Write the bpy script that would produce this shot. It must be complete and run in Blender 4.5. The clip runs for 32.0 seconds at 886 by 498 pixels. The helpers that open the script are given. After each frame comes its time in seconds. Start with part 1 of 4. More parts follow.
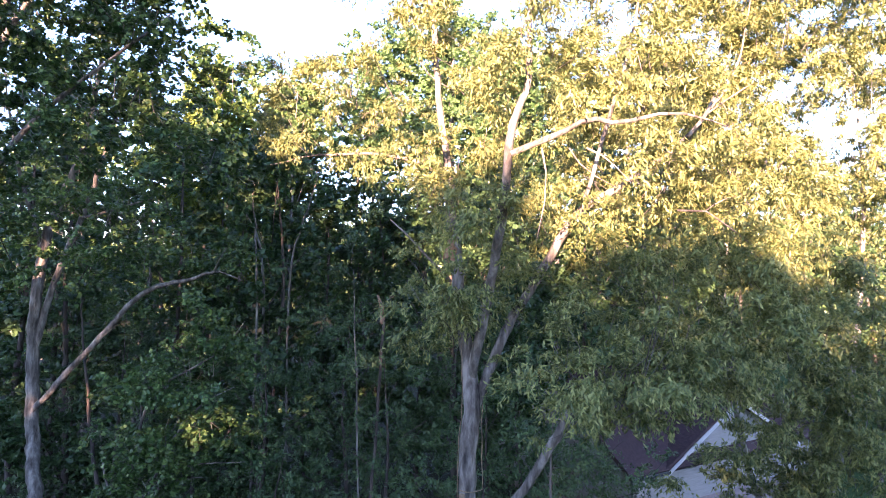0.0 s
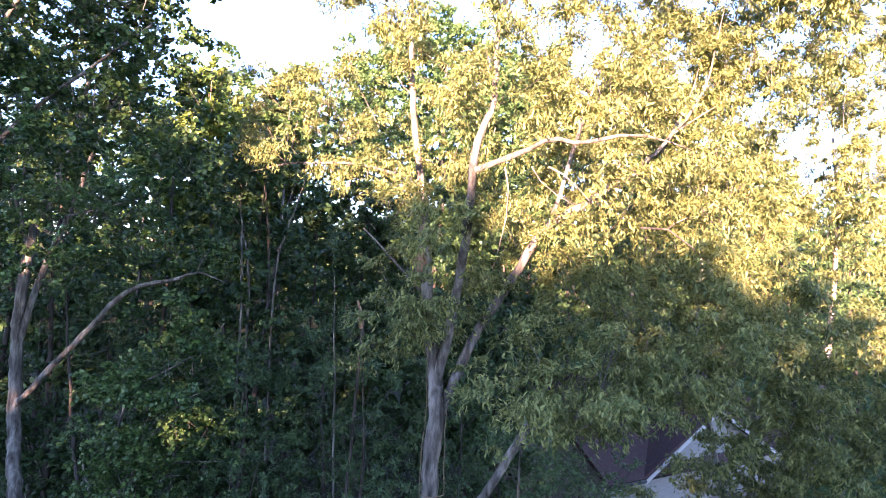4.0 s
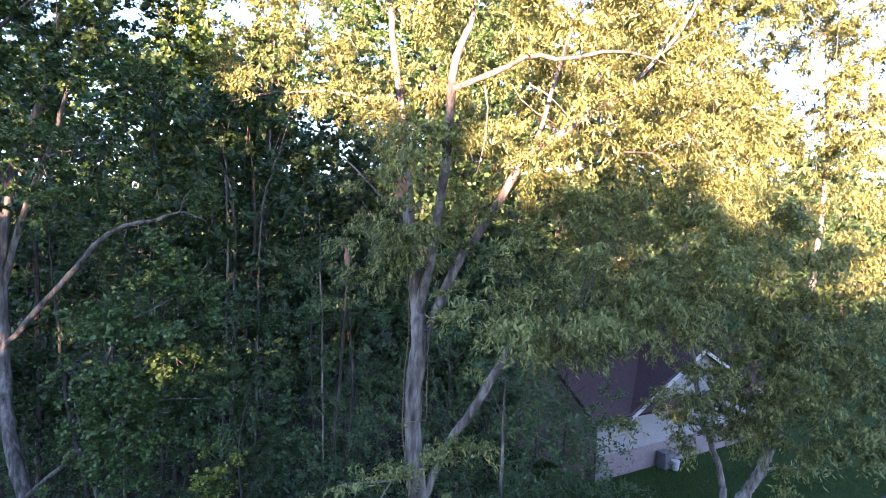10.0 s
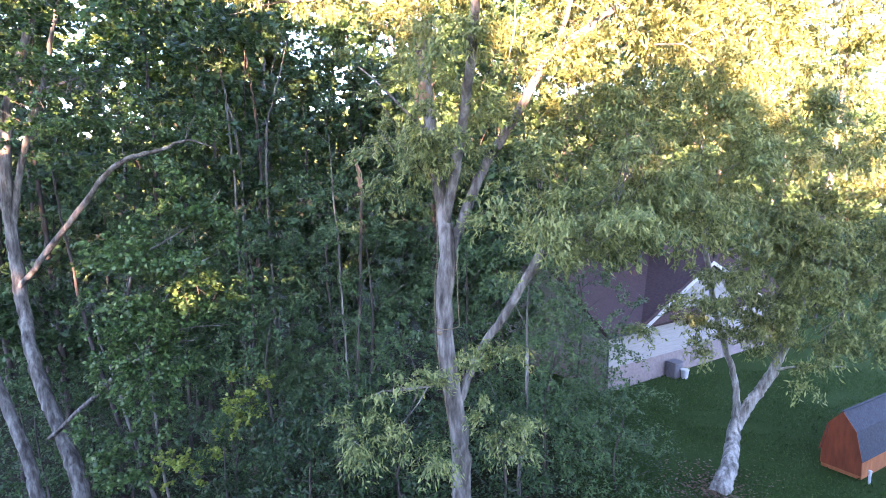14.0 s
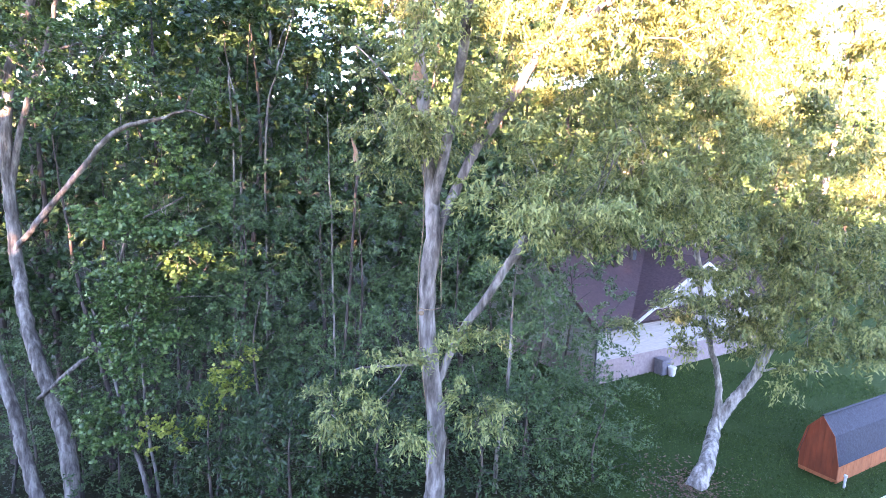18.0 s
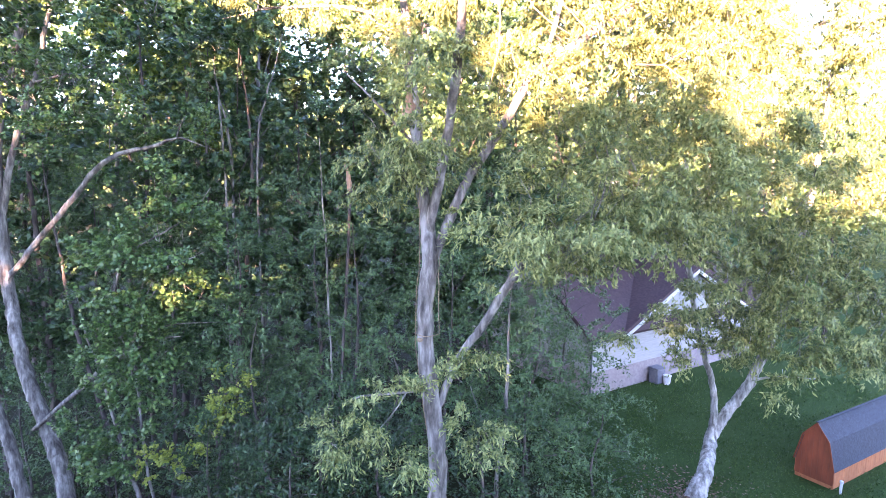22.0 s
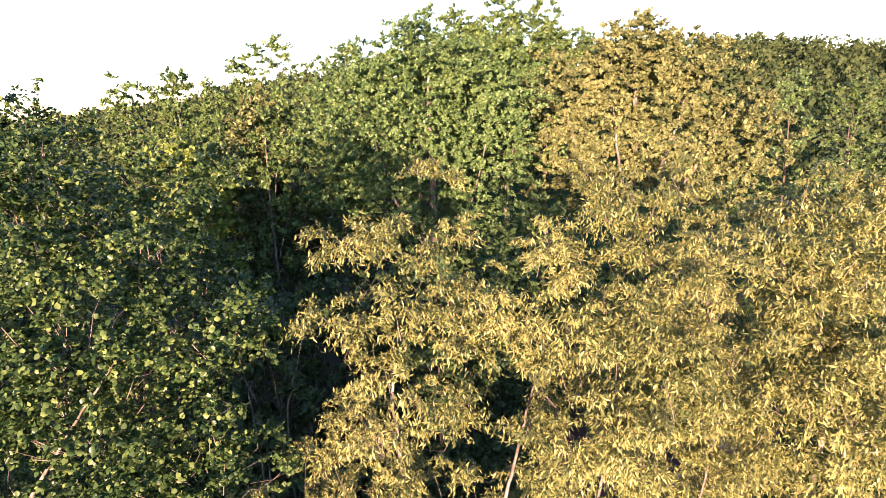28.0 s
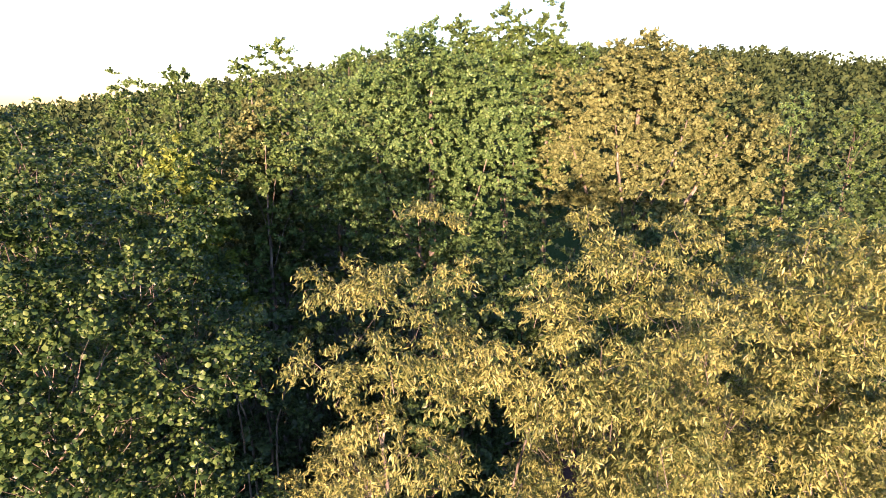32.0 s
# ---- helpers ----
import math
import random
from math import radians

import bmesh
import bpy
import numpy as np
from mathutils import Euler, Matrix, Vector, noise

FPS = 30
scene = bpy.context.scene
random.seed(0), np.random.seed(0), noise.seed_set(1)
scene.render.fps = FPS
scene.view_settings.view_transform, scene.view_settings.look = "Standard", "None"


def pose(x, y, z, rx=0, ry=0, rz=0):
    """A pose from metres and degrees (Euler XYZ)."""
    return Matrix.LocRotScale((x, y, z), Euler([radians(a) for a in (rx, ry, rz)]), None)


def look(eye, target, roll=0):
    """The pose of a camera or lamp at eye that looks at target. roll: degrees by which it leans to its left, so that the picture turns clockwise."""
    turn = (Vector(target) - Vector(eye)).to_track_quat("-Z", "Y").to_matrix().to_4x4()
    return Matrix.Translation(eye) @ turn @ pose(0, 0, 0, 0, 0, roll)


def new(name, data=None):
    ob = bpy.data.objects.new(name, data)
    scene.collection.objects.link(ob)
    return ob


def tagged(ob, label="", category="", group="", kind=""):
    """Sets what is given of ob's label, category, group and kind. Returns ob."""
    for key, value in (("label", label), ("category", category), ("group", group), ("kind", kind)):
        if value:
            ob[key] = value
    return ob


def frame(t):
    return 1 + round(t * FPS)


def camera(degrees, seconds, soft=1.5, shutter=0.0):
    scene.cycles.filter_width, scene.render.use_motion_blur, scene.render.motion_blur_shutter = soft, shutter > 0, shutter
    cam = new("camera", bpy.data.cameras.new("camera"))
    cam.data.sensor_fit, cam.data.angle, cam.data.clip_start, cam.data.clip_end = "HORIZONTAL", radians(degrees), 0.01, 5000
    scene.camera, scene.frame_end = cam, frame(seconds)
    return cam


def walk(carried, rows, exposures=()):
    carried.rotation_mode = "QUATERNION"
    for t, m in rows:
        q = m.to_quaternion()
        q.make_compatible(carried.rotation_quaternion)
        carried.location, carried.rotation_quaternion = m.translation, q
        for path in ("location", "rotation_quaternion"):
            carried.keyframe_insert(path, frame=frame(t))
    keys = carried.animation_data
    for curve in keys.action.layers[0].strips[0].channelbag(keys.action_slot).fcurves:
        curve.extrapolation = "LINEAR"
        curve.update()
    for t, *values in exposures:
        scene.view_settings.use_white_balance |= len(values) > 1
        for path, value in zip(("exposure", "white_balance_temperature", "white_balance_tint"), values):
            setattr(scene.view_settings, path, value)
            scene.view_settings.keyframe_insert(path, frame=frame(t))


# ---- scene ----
cam = camera(72.9, 32.0, soft=0.75)
PATH = [
    (0, (-0.027, 0.02, 10.428), (-0.008, 2.016, 10.552), 1.1),
    (0.5, (0.051, 0.015, 10.474), (0.072, 2.011, 10.6), 2.2),
    (1, (0.095, 0.098, 10.547), (0.111, 2.094, 10.671), 2.2),
    (1.5, (0.115, 0.08, 10.551), (0.13, 2.076, 10.675), 0.8),
    (2, (0.193, 0.052, 10.569), (0.206, 2.048, 10.696), 1.8),
    (2.5, (0.293, -0.064, 10.581), (0.312, 1.932, 10.708), 1.5),
    (3, (0.378, -0.195, 10.586), (0.398, 1.801, 10.713), 1.9),
    (3.5, (0.461, -0.289, 10.619), (0.482, 1.707, 10.744), 2.7),
    (5.5, (0.494, -0.157, 10.451), (0.553, 1.836, 10.606), 0.5),
    (6, (0.517, -0.13, 10.449), (0.573, 1.864, 10.604), -0.2),
    (6.5, (0.534, -0.057, 10.45), (0.593, 1.936, 10.606), -0.2),
    (7, (0.576, 0.02, 10.453), (0.637, 2.013, 10.608), 0.2),
    (7.5, (0.591, 0.026, 10.413), (0.65, 2.019, 10.567), 0.0),
    (8, (0.6, 0.0, 10.331), (0.66, 1.993, 10.488), 0.0),
    (8.5, (0.569, -0.063, 10.269), (0.635, 1.93, 10.43), 0.1),
    (9, (0.6, -0.07, 10.26), (0.663, 1.926, 10.374), 0.6),
    (9.5, (0.727, -0.165, 10.181), (0.775, 1.835, 10.182), 1.9),
    (10, (0.723, -0.117, 10.139), (0.776, 1.882, 10.115), 2.0),
    (10.5, (0.742, -0.052, 10.021), (0.795, 1.946, 9.943), 2.2),
    (11, (0.743, -0.04, 10.006), (0.796, 1.957, 9.93), 2.1),
    (11.5, (0.691, 0.041, 10.003), (0.744, 2.038, 9.926), 1.9),
    (12, (0.631, 0.127, 9.89), (0.689, 2.12, 9.74), 1.7),
    (12.5, (0.545, 0.141, 9.812), (0.604, 2.131, 9.62), 1.1),
    (13, (0.454, 0.1, 9.771), (0.518, 2.09, 9.583), 1.2),
    (13.5, (0.277, 0.002, 9.779), (0.349, 1.991, 9.583), 0.2),
    (14, (0.201, 0.016, 9.675), (0.267, 2.0, 9.431), -0.6),
    (14.5, (0.209, 0.02, 9.52), (0.27, 1.998, 9.229), -0.5),
    (16.5, (0.328, -0.055, 9.573), (0.384, 1.923, 9.279), 1.0),
    (17, (0.411, -0.086, 9.573), (0.465, 1.891, 9.281), 1.5),
    (17.5, (0.474, -0.108, 9.59), (0.531, 1.87, 9.302), 2.2),
    (18, (0.493, -0.119, 9.585), (0.553, 1.859, 9.301), 2.5),
    (18.5, (0.482, -0.102, 9.562), (0.543, 1.877, 9.283), 2.2),
    (19, (0.501, -0.092, 9.579), (0.567, 1.887, 9.302), 3.1),
    (19.5, (0.48, -0.088, 9.593), (0.557, 1.892, 9.318), 2.4),
    (20, (0.47, -0.1, 9.642), (0.553, 1.88, 9.37), 2.3),
    (20.5, (0.411, -0.122, 9.67), (0.492, 1.858, 9.401), 1.4),
    (21, (0.397, -0.123, 9.653), (0.484, 1.858, 9.388), 1.3),
    (21.5, (0.397, -0.129, 9.687), (0.489, 1.852, 9.429), 1.7),
    (22, (0.386, -0.179, 9.930), (0.475, 1.802, 9.674), 1.1),
    (22.5, (0.384, -0.291, 10.474), (0.467, 1.689, 10.210), 0.4),
    (23, (0.480, -0.463, 11.387), (0.549, 1.516, 11.108), -1.0),
    (23.5, (0.666, -0.812, 12.486), (0.726, 1.164, 12.188), -1.4),
    (24, (0.864, -1.022, 13.391), (0.907, 0.955, 13.094), -2.9),
    (24.5, (0.946, -0.590, 14.335), (0.974, 1.387, 14.032), -3.3),
    (25, (1.117, 0.337, 15.569), (1.099, 2.308, 15.228), -3.8),
    (25.5, (0.950, 0.350, 16.600), (0.971, 2.314, 16.225), -4.3),
    (26, (0.800, 0.150, 17.500), (0.834, 2.108, 17.094), -4.3),
    (26.5, (0.800, 0.200, 18.700), (0.827, 2.155, 18.277), -3.8),
    (28.5, (0.623, 1.067, 23.221), (0.655, 3.011, 22.753), -2.3),
    (29, (0.614, 1.154, 23.310), (0.656, 3.098, 22.843), -2.3),
    (29.5, (0.538, 1.169, 23.324), (0.580, 3.113, 22.857), -2.6),
    (30, (0.536, 1.249, 23.312), (0.576, 3.193, 22.845), -2.4),
    (30.5, (0.551, 1.286, 23.312), (0.587, 3.230, 22.845), -2.2),
    (31, (0.598, 1.283, 23.342), (0.637, 3.227, 22.875), -1.2),
    (31.5, (0.615, 1.239, 23.369), (0.651, 3.183, 22.901), -0.8),
    (32, (0.654, 1.201, 23.399), (0.691, 3.145, 22.932), -0.2),
]
walk(cam, [(t, look(eye, target, roll)) for t, eye, target, roll in PATH],
     exposures=[(0, 4.05, 5250, 44), (9, 4.0, 5250, 43), (14, 5.15, 5500, 45), (17, 5.6, 5550, 49), (22, 5.55, 5500, 49), (24, 4.9, 5450, 51), (25, 4.55, 5250, 52), (26, 4.0, 5350, 52), (29, 2.65, 5600, 38), (32, 2.65, 5600, 38)])

# ---- sky and sun ----
SUN_FROM = Vector((-0.22, -0.97, 0.085)).normalized()
world = bpy.data.worlds.new("sky")
scene.world = world
world.use_nodes = True
wt = world.node_tree
sky = wt.nodes.new("ShaderNodeTexSky")
sky.sky_type = "NISHITA"
sky.sun_disc = False
sky.sun_elevation = math.asin(SUN_FROM.z)
sky.sun_rotation = math.atan2(SUN_FROM.x, SUN_FROM.y)
sky.air_density, sky.dust_density, sky.ozone_density = 0.85, 0.2, 1.0
wt.links.new(sky.outputs[0], wt.nodes["Background"].inputs[0])
wt.nodes["Background"].inputs[1].default_value = 0.08
sun = new("sun", bpy.data.lights.new("sun", "SUN"))
sun.data.energy, sun.data.angle, sun.data.color = 4.6, radians(0.6), (1.0, 0.59, 0.28)
sun.matrix_world = look(SUN_FROM * 50, (0, 0, 0))


# ---- materials ----
def material(name):
    m = bpy.data.materials.new(name)
    m.use_nodes = True
    return m, m.node_tree, m.node_tree.nodes["Principled BSDF"]


def ramp(nt, fac, stops):
    r = nt.nodes.new("ShaderNodeValToRGB")
    while len(r.color_ramp.elements) < len(stops):
        r.color_ramp.elements.new(0.5)
    for e, (p, c) in zip(r.color_ramp.elements, stops):
        e.position, e.color = p, (*c, 1)
    nt.links.new(fac, r.inputs[0])
    return r.outputs[0]


def noise_of(nt, scale, detail=4, rough=0.6, stretch=(1, 1, 1)):
    co = nt.nodes.new("ShaderNodeTexCoord")
    mp = nt.nodes.new("ShaderNodeMapping")
    mp.inputs["Scale"].default_value = stretch
    n = nt.nodes.new("ShaderNodeTexNoise")
    n.inputs["Scale"].default_value, n.inputs["Detail"].default_value, n.inputs["Roughness"].default_value = scale, detail, rough
    nt.links.new(co.outputs["Object"], mp.inputs[0])
    nt.links.new(mp.outputs[0], n.inputs["Vector"])
    return n.outputs["Fac"]


def bumped(nt, bsdf, height, strength, distance):
    b = nt.nodes.new("ShaderNodeBump")
    b.inputs["Strength"].default_value, b.inputs["Distance"].default_value = strength, distance
    nt.links.new(height, b.inputs["Height"])
    nt.links.new(b.outputs[0], bsdf.inputs["Normal"])


def leaf_material(name, dark, mid, light, through_share=0.3, gloss=0.36, sheen=0.4):
    """Leaves that differ one by one, and in patches; part of the light goes through the blade."""
    m, nt, bsdf = material(name)
    geo = nt.nodes.new("ShaderNodeNewGeometry")
    add = nt.nodes.new("ShaderNodeMath")
    add.operation = "MULTIPLY_ADD"
    nt.links.new(noise_of(nt, 0.5, 3), add.inputs[0])
    add.inputs[1].default_value = 0.9
    half = nt.nodes.new("ShaderNodeMath")
    half.operation = "MULTIPLY_ADD"
    nt.links.new(geo.outputs["Random Per Island"], half.inputs[0])
    half.inputs[1].default_value, half.inputs[2].default_value = 0.75, -0.32
    nt.links.new(half.outputs[0], add.inputs[2])
    col = ramp(nt, add.outputs[0], [(0.1, dark), (0.5, mid), (0.95, light)])
    nt.links.new(col, bsdf.inputs["Base Color"])
    bsdf.inputs["Roughness"].default_value = gloss
    bsdf.inputs["Specular IOR Level"].default_value = sheen
    tr = nt.nodes.new("ShaderNodeBsdfTranslucent")
    nt.links.new(col, tr.inputs[0])
    mix = nt.nodes.new("ShaderNodeMixShader")
    mix.inputs[0].default_value = through_share
    nt.links.new(bsdf.outputs[0], mix.inputs[1])
    nt.links.new(tr.outputs[0], mix.inputs[2])
    nt.links.new(mix.outputs[0], nt.nodes["Material Output"].inputs[0])
    return m


def bark_material(name, dark, mid, light, scale=6.0):
    m, nt, bsdf = material(name)
    grain = noise_of(nt, scale, 6, 0.65, (1, 1, 0.22))
    col = ramp(nt, grain, [(0.34, dark), (0.5, mid), (0.64, light)])
    nt.links.new(col, bsdf.inputs["Base Color"])
    bsdf.inputs["Roughness"].default_value = 0.9
    bsdf.inputs["Specular IOR Level"].default_value = 0.2
    bumped(nt, bsdf, grain, 1.0, 0.06)
    return m


def plain_material(name, dark, light, scale=3.0, rough=0.8, bump=0.2, stretch=(1, 1, 1)):
    m, nt, bsdf = material(name)
    grain = noise_of(nt, scale, 6, 0.62, stretch)
    nt.links.new(ramp(nt, grain, [(0.3, dark), (0.7, light)]), bsdf.inputs["Base Color"])
    bsdf.inputs["Roughness"].default_value = rough
    bumped(nt, bsdf, grain, bump, 0.02)
    return m


LEAF_GOLD = leaf_material("willowy_leaf", (0.055, 0.088, 0.024), (0.164, 0.2, 0.058), (0.345, 0.365, 0.115), gloss=0.42, sheen=0.35)
LEAF_ROUND = leaf_material("round_leaf", (0.025, 0.06, 0.014), (0.066, 0.13, 0.03), (0.17, 0.25, 0.07), gloss=0.3, sheen=0.4)
LEAF_GLOSSY = leaf_material("glossy_round_leaf", (0.014, 0.038, 0.01), (0.042, 0.09, 0.024), (0.16, 0.24, 0.065), gloss=0.38, sheen=0.32)
LEAF_DARK = leaf_material("understory_leaf", (0.024, 0.052, 0.017), (0.055, 0.107, 0.034), (0.1, 0.165, 0.055))
LEAF_UNDER = leaf_material("sapling_leaf", (0.03, 0.068, 0.021), (0.07, 0.128, 0.042), (0.13, 0.2, 0.068))
# yellow-green raised in brightness: sunlight on the shrub is put into the colour
LEAF_YELLOW_SUNLIT = leaf_material("sunlit_yellow_green_leaf", (0.15, 0.2, 0.03), (0.3, 0.37, 0.055), (0.44, 0.48, 0.1), 0.4)
LEAF_GREEN = leaf_material("woodland_leaf", (0.04, 0.085, 0.022), (0.092, 0.165, 0.044), (0.165, 0.25, 0.075), sheen=0.25)
LEAF_GRASS = leaf_material("grass_blade", (0.025, 0.052, 0.012), (0.05, 0.093, 0.022), (0.1, 0.145, 0.04), sheen=0.1)
LEAF_OLIVE = leaf_material("olive_leaf", (0.06, 0.085, 0.03), (0.14, 0.18, 0.062), (0.24, 0.28, 0.105), gloss=0.55, sheen=0.2)
LEAF_POPLAR = leaf_material("pale_poplar_leaf", (0.045, 0.1, 0.03), (0.1, 0.19, 0.058), (0.18, 0.285, 0.095), sheen=0.3)
LEAF_LIME = leaf_material("lime_green_leaf", (0.07, 0.12, 0.02), (0.15, 0.22, 0.035), (0.26, 0.33, 0.06), sheen=0.25)
# darker copy of the understory leaf; the floor's shade is put into its colour
LEAF_LOW_SHADE = leaf_material("shade_darkened_low_leaf", (0.012, 0.03, 0.009), (0.028, 0.06, 0.016), (0.055, 0.1, 0.028))
LEAF_FAR = leaf_material("far_leaf", (0.016, 0.032, 0.012), (0.036, 0.06, 0.022), (0.065, 0.095, 0.032), 0.15, 0.7, 0.1)
DRY_LEAF = leaf_material("dry_leaf", (0.06, 0.035, 0.02), (0.14, 0.085, 0.05), (0.24, 0.16, 0.1), 0.1, 0.6)
BARK_GREY = bark_material("grey_bark", (0.035, 0.032, 0.026), (0.13, 0.12, 0.1), (0.27, 0.255, 0.22))
BARK_PALE = bark_material("pale_bark", (0.08, 0.075, 0.06), (0.24, 0.23, 0.195), (0.45, 0.435, 0.38))
BARK_DARK = bark_material("dark_bark", (0.03, 0.026, 0.022), (0.07, 0.06, 0.05), (0.13, 0.11, 0.09))
BARK_MID = bark_material("mid_grey_bark", (0.045, 0.04, 0.032), (0.14, 0.13, 0.108), (0.29, 0.275, 0.23))


# ---- mesh helpers ----
def mesh_part(name, verts, faces, mat, parent=None, label="", smooth=True):
    me = bpy.data.meshes.new(name)
    me.from_pydata(verts, [], faces)
    if smooth:
        me.polygons.foreach_set("use_smooth", [True] * len(me.polygons))
    me.materials.append(mat)
    ob = new(name, me)
    ob.parent = parent
    if label:
        tagged(ob, label)
    return ob


def part(name, bm, mat, parent=None, label=""):
    me = bpy.data.meshes.new(name)
    bm.normal_update()
    bm.to_mesh(me)
    bm.free()
    me.materials.append(mat)
    ob = new(name, me)
    ob.parent = parent
    if label:
        tagged(ob, label)
    return ob


def glide(points, n):
    """n points on a smooth curve through points (x, y, z, radius)."""
    p = np.array(points, float)
    p = np.vstack([2 * p[0] - p[1], p, 2 * p[-1] - p[-2]])
    out = []
    segs = len(p) - 3
    for k in range(n):
        u = k / (n - 1) * segs
        i = min(int(u), segs - 1)
        f = u - i
        a, b, c, d = p[i:i + 4]
        out.append(0.5 * (2 * b + (c - a) * f + (2 * a - 5 * b + 4 * c - d) * f ** 2 + (3 * b - a - 3 * c + d) * f ** 3))
    out = np.array(out)
    out[:, 3] = np.maximum(out[:, 3], 0.004)
    return out


def tube(points, sides=9, step=0.25, wobble=0.08, seed=0):
    """Vertices and faces of a tapered, uneven stem."""
    rng = np.random.default_rng(seed)
    length = sum(math.dist(a[:3], b[:3]) for a, b in zip(points, points[1:]))
    n = max(4, int(length / step))
    c = glide(points, n)
    sway = np.cumsum(rng.normal(size=(n, 3)), axis=0) * 0.012
    sway -= np.linspace(0, 1, n)[:, None] * sway[-1]
    c[:, :3] += sway * np.minimum(1, c[:, 3:4] / 0.05 + 0.4)
    tan = np.gradient(c[:, :3], axis=0)
    tan /= np.linalg.norm(tan, axis=1)[:, None] + 1e-9
    ref = np.array([0.0, 1.0, 0.0]) if abs(tan[0, 1]) < 0.8 else np.array([1.0, 0.0, 0.0])
    verts, faces = [], []
    for k in range(n):
        u = np.cross(tan[k], ref)
        u /= np.linalg.norm(u)
        w = np.cross(tan[k], u)
        for s in range(sides):
            a = 2 * math.pi * s / sides
            r = c[k, 3] * (1 + wobble * rng.normal())
            verts.append(tuple(c[k, :3] + r * (math.cos(a) * u + math.sin(a) * w)))
    for k in range(n - 1):
        for s in range(sides):
            t = (s + 1) % sides
            faces.append((k * sides + s, k * sides + t, (k + 1) * sides + t, (k + 1) * sides + s))
    faces.append(tuple(range(sides))[::-1])
    faces.append(tuple((n - 1) * sides + s for s in range(sides)))
    return verts, faces


def leaf_mesh(name, centres, axes, sides, length, width, rng, fold=0.25, size=1.0, rounded=False):
    """One mesh of many folded blades: base, two flanks (or four, on a rounded blade) and tip each."""
    n = len(centres)
    ln = (length * size * rng.uniform(0.6, 1.25, n))[:, None]
    wd = (width * size * rng.uniform(0.7, 1.2, n))[:, None]
    nor = np.cross(axes, sides)
    # each corner: its place along the blade, and across it
    corners = [(-0.5, 0), (-0.25, 0.42), (0.15, 0.48), (0.5, 0), (0.15, -0.48), (-0.25, -0.42)] if rounded else [(-0.5, 0), (-0.06, 0.5), (0.5, 0), (-0.06, -0.5)]
    c = len(corners)
    v = np.empty((n, c, 3), np.float32)
    for i, (a, b) in enumerate(corners):
        v[:, i] = centres + axes * ln * a + sides * wd * b + nor * wd * (2 * abs(b) * fold)
    base = (np.arange(n) * c)[:, None]
    tri = np.stack([base + [0, i, i + 1] for i in range(1, c - 1)], 1).reshape(-1).astype(np.int32)
    me = bpy.data.meshes.new(name)
    me.vertices.add(n * c)
    me.vertices.foreach_set("co", v.reshape(-1))
    me.loops.add(len(tri))
    me.loops.foreach_set("vertex_index", tri)
    me.polygons.add(len(tri) // 3)
    me.polygons.foreach_set("loop_start", np.arange(0, len(tri), 3, dtype=np.int32))
    me.update(calc_edges=True)
    return me


LEAF_KINDS = {  # length, width, droop, leaves in a tuft, a tuft's radius, tufts on a square metre of a lobe
    "lance": (0.118, 0.034, 0.75, 190, 0.34, 2.0),
    "round": (0.094, 0.086, 0.2, 70, 0.34, 1.7),
    "broad": (0.115, 0.1, 0.2, 62, 0.38, 1.6),
    "poplar": (0.2, 0.145, 0.2, 56, 0.42, 0.9),
    "coarse": (0.85, 0.62, 0.25, 42, 0.9, 0.4),
    "drooping": (0.155, 0.046, 0.75, 168, 0.4, 1.9),
    "fine": (0.12, 0.055, 0.15, 60, 0.42, 1.3),
    "mid": (0.27, 0.18, 0.25, 46, 0.6, 0.8),
    "far": (0.29, 0.2, 0.25, 56, 0.52, 0.62),
}


def unit(v):
    return v / (np.linalg.norm(v, axis=1)[:, None] + 1e-9)


GAPS = np.array([[3.1, 1.2, 2.2], [-1.9, 2.6, 2.9], [1.1, -2.9, 3.3]])
GAP_PHASE = np.array([0.4, 2.1, 4.0])


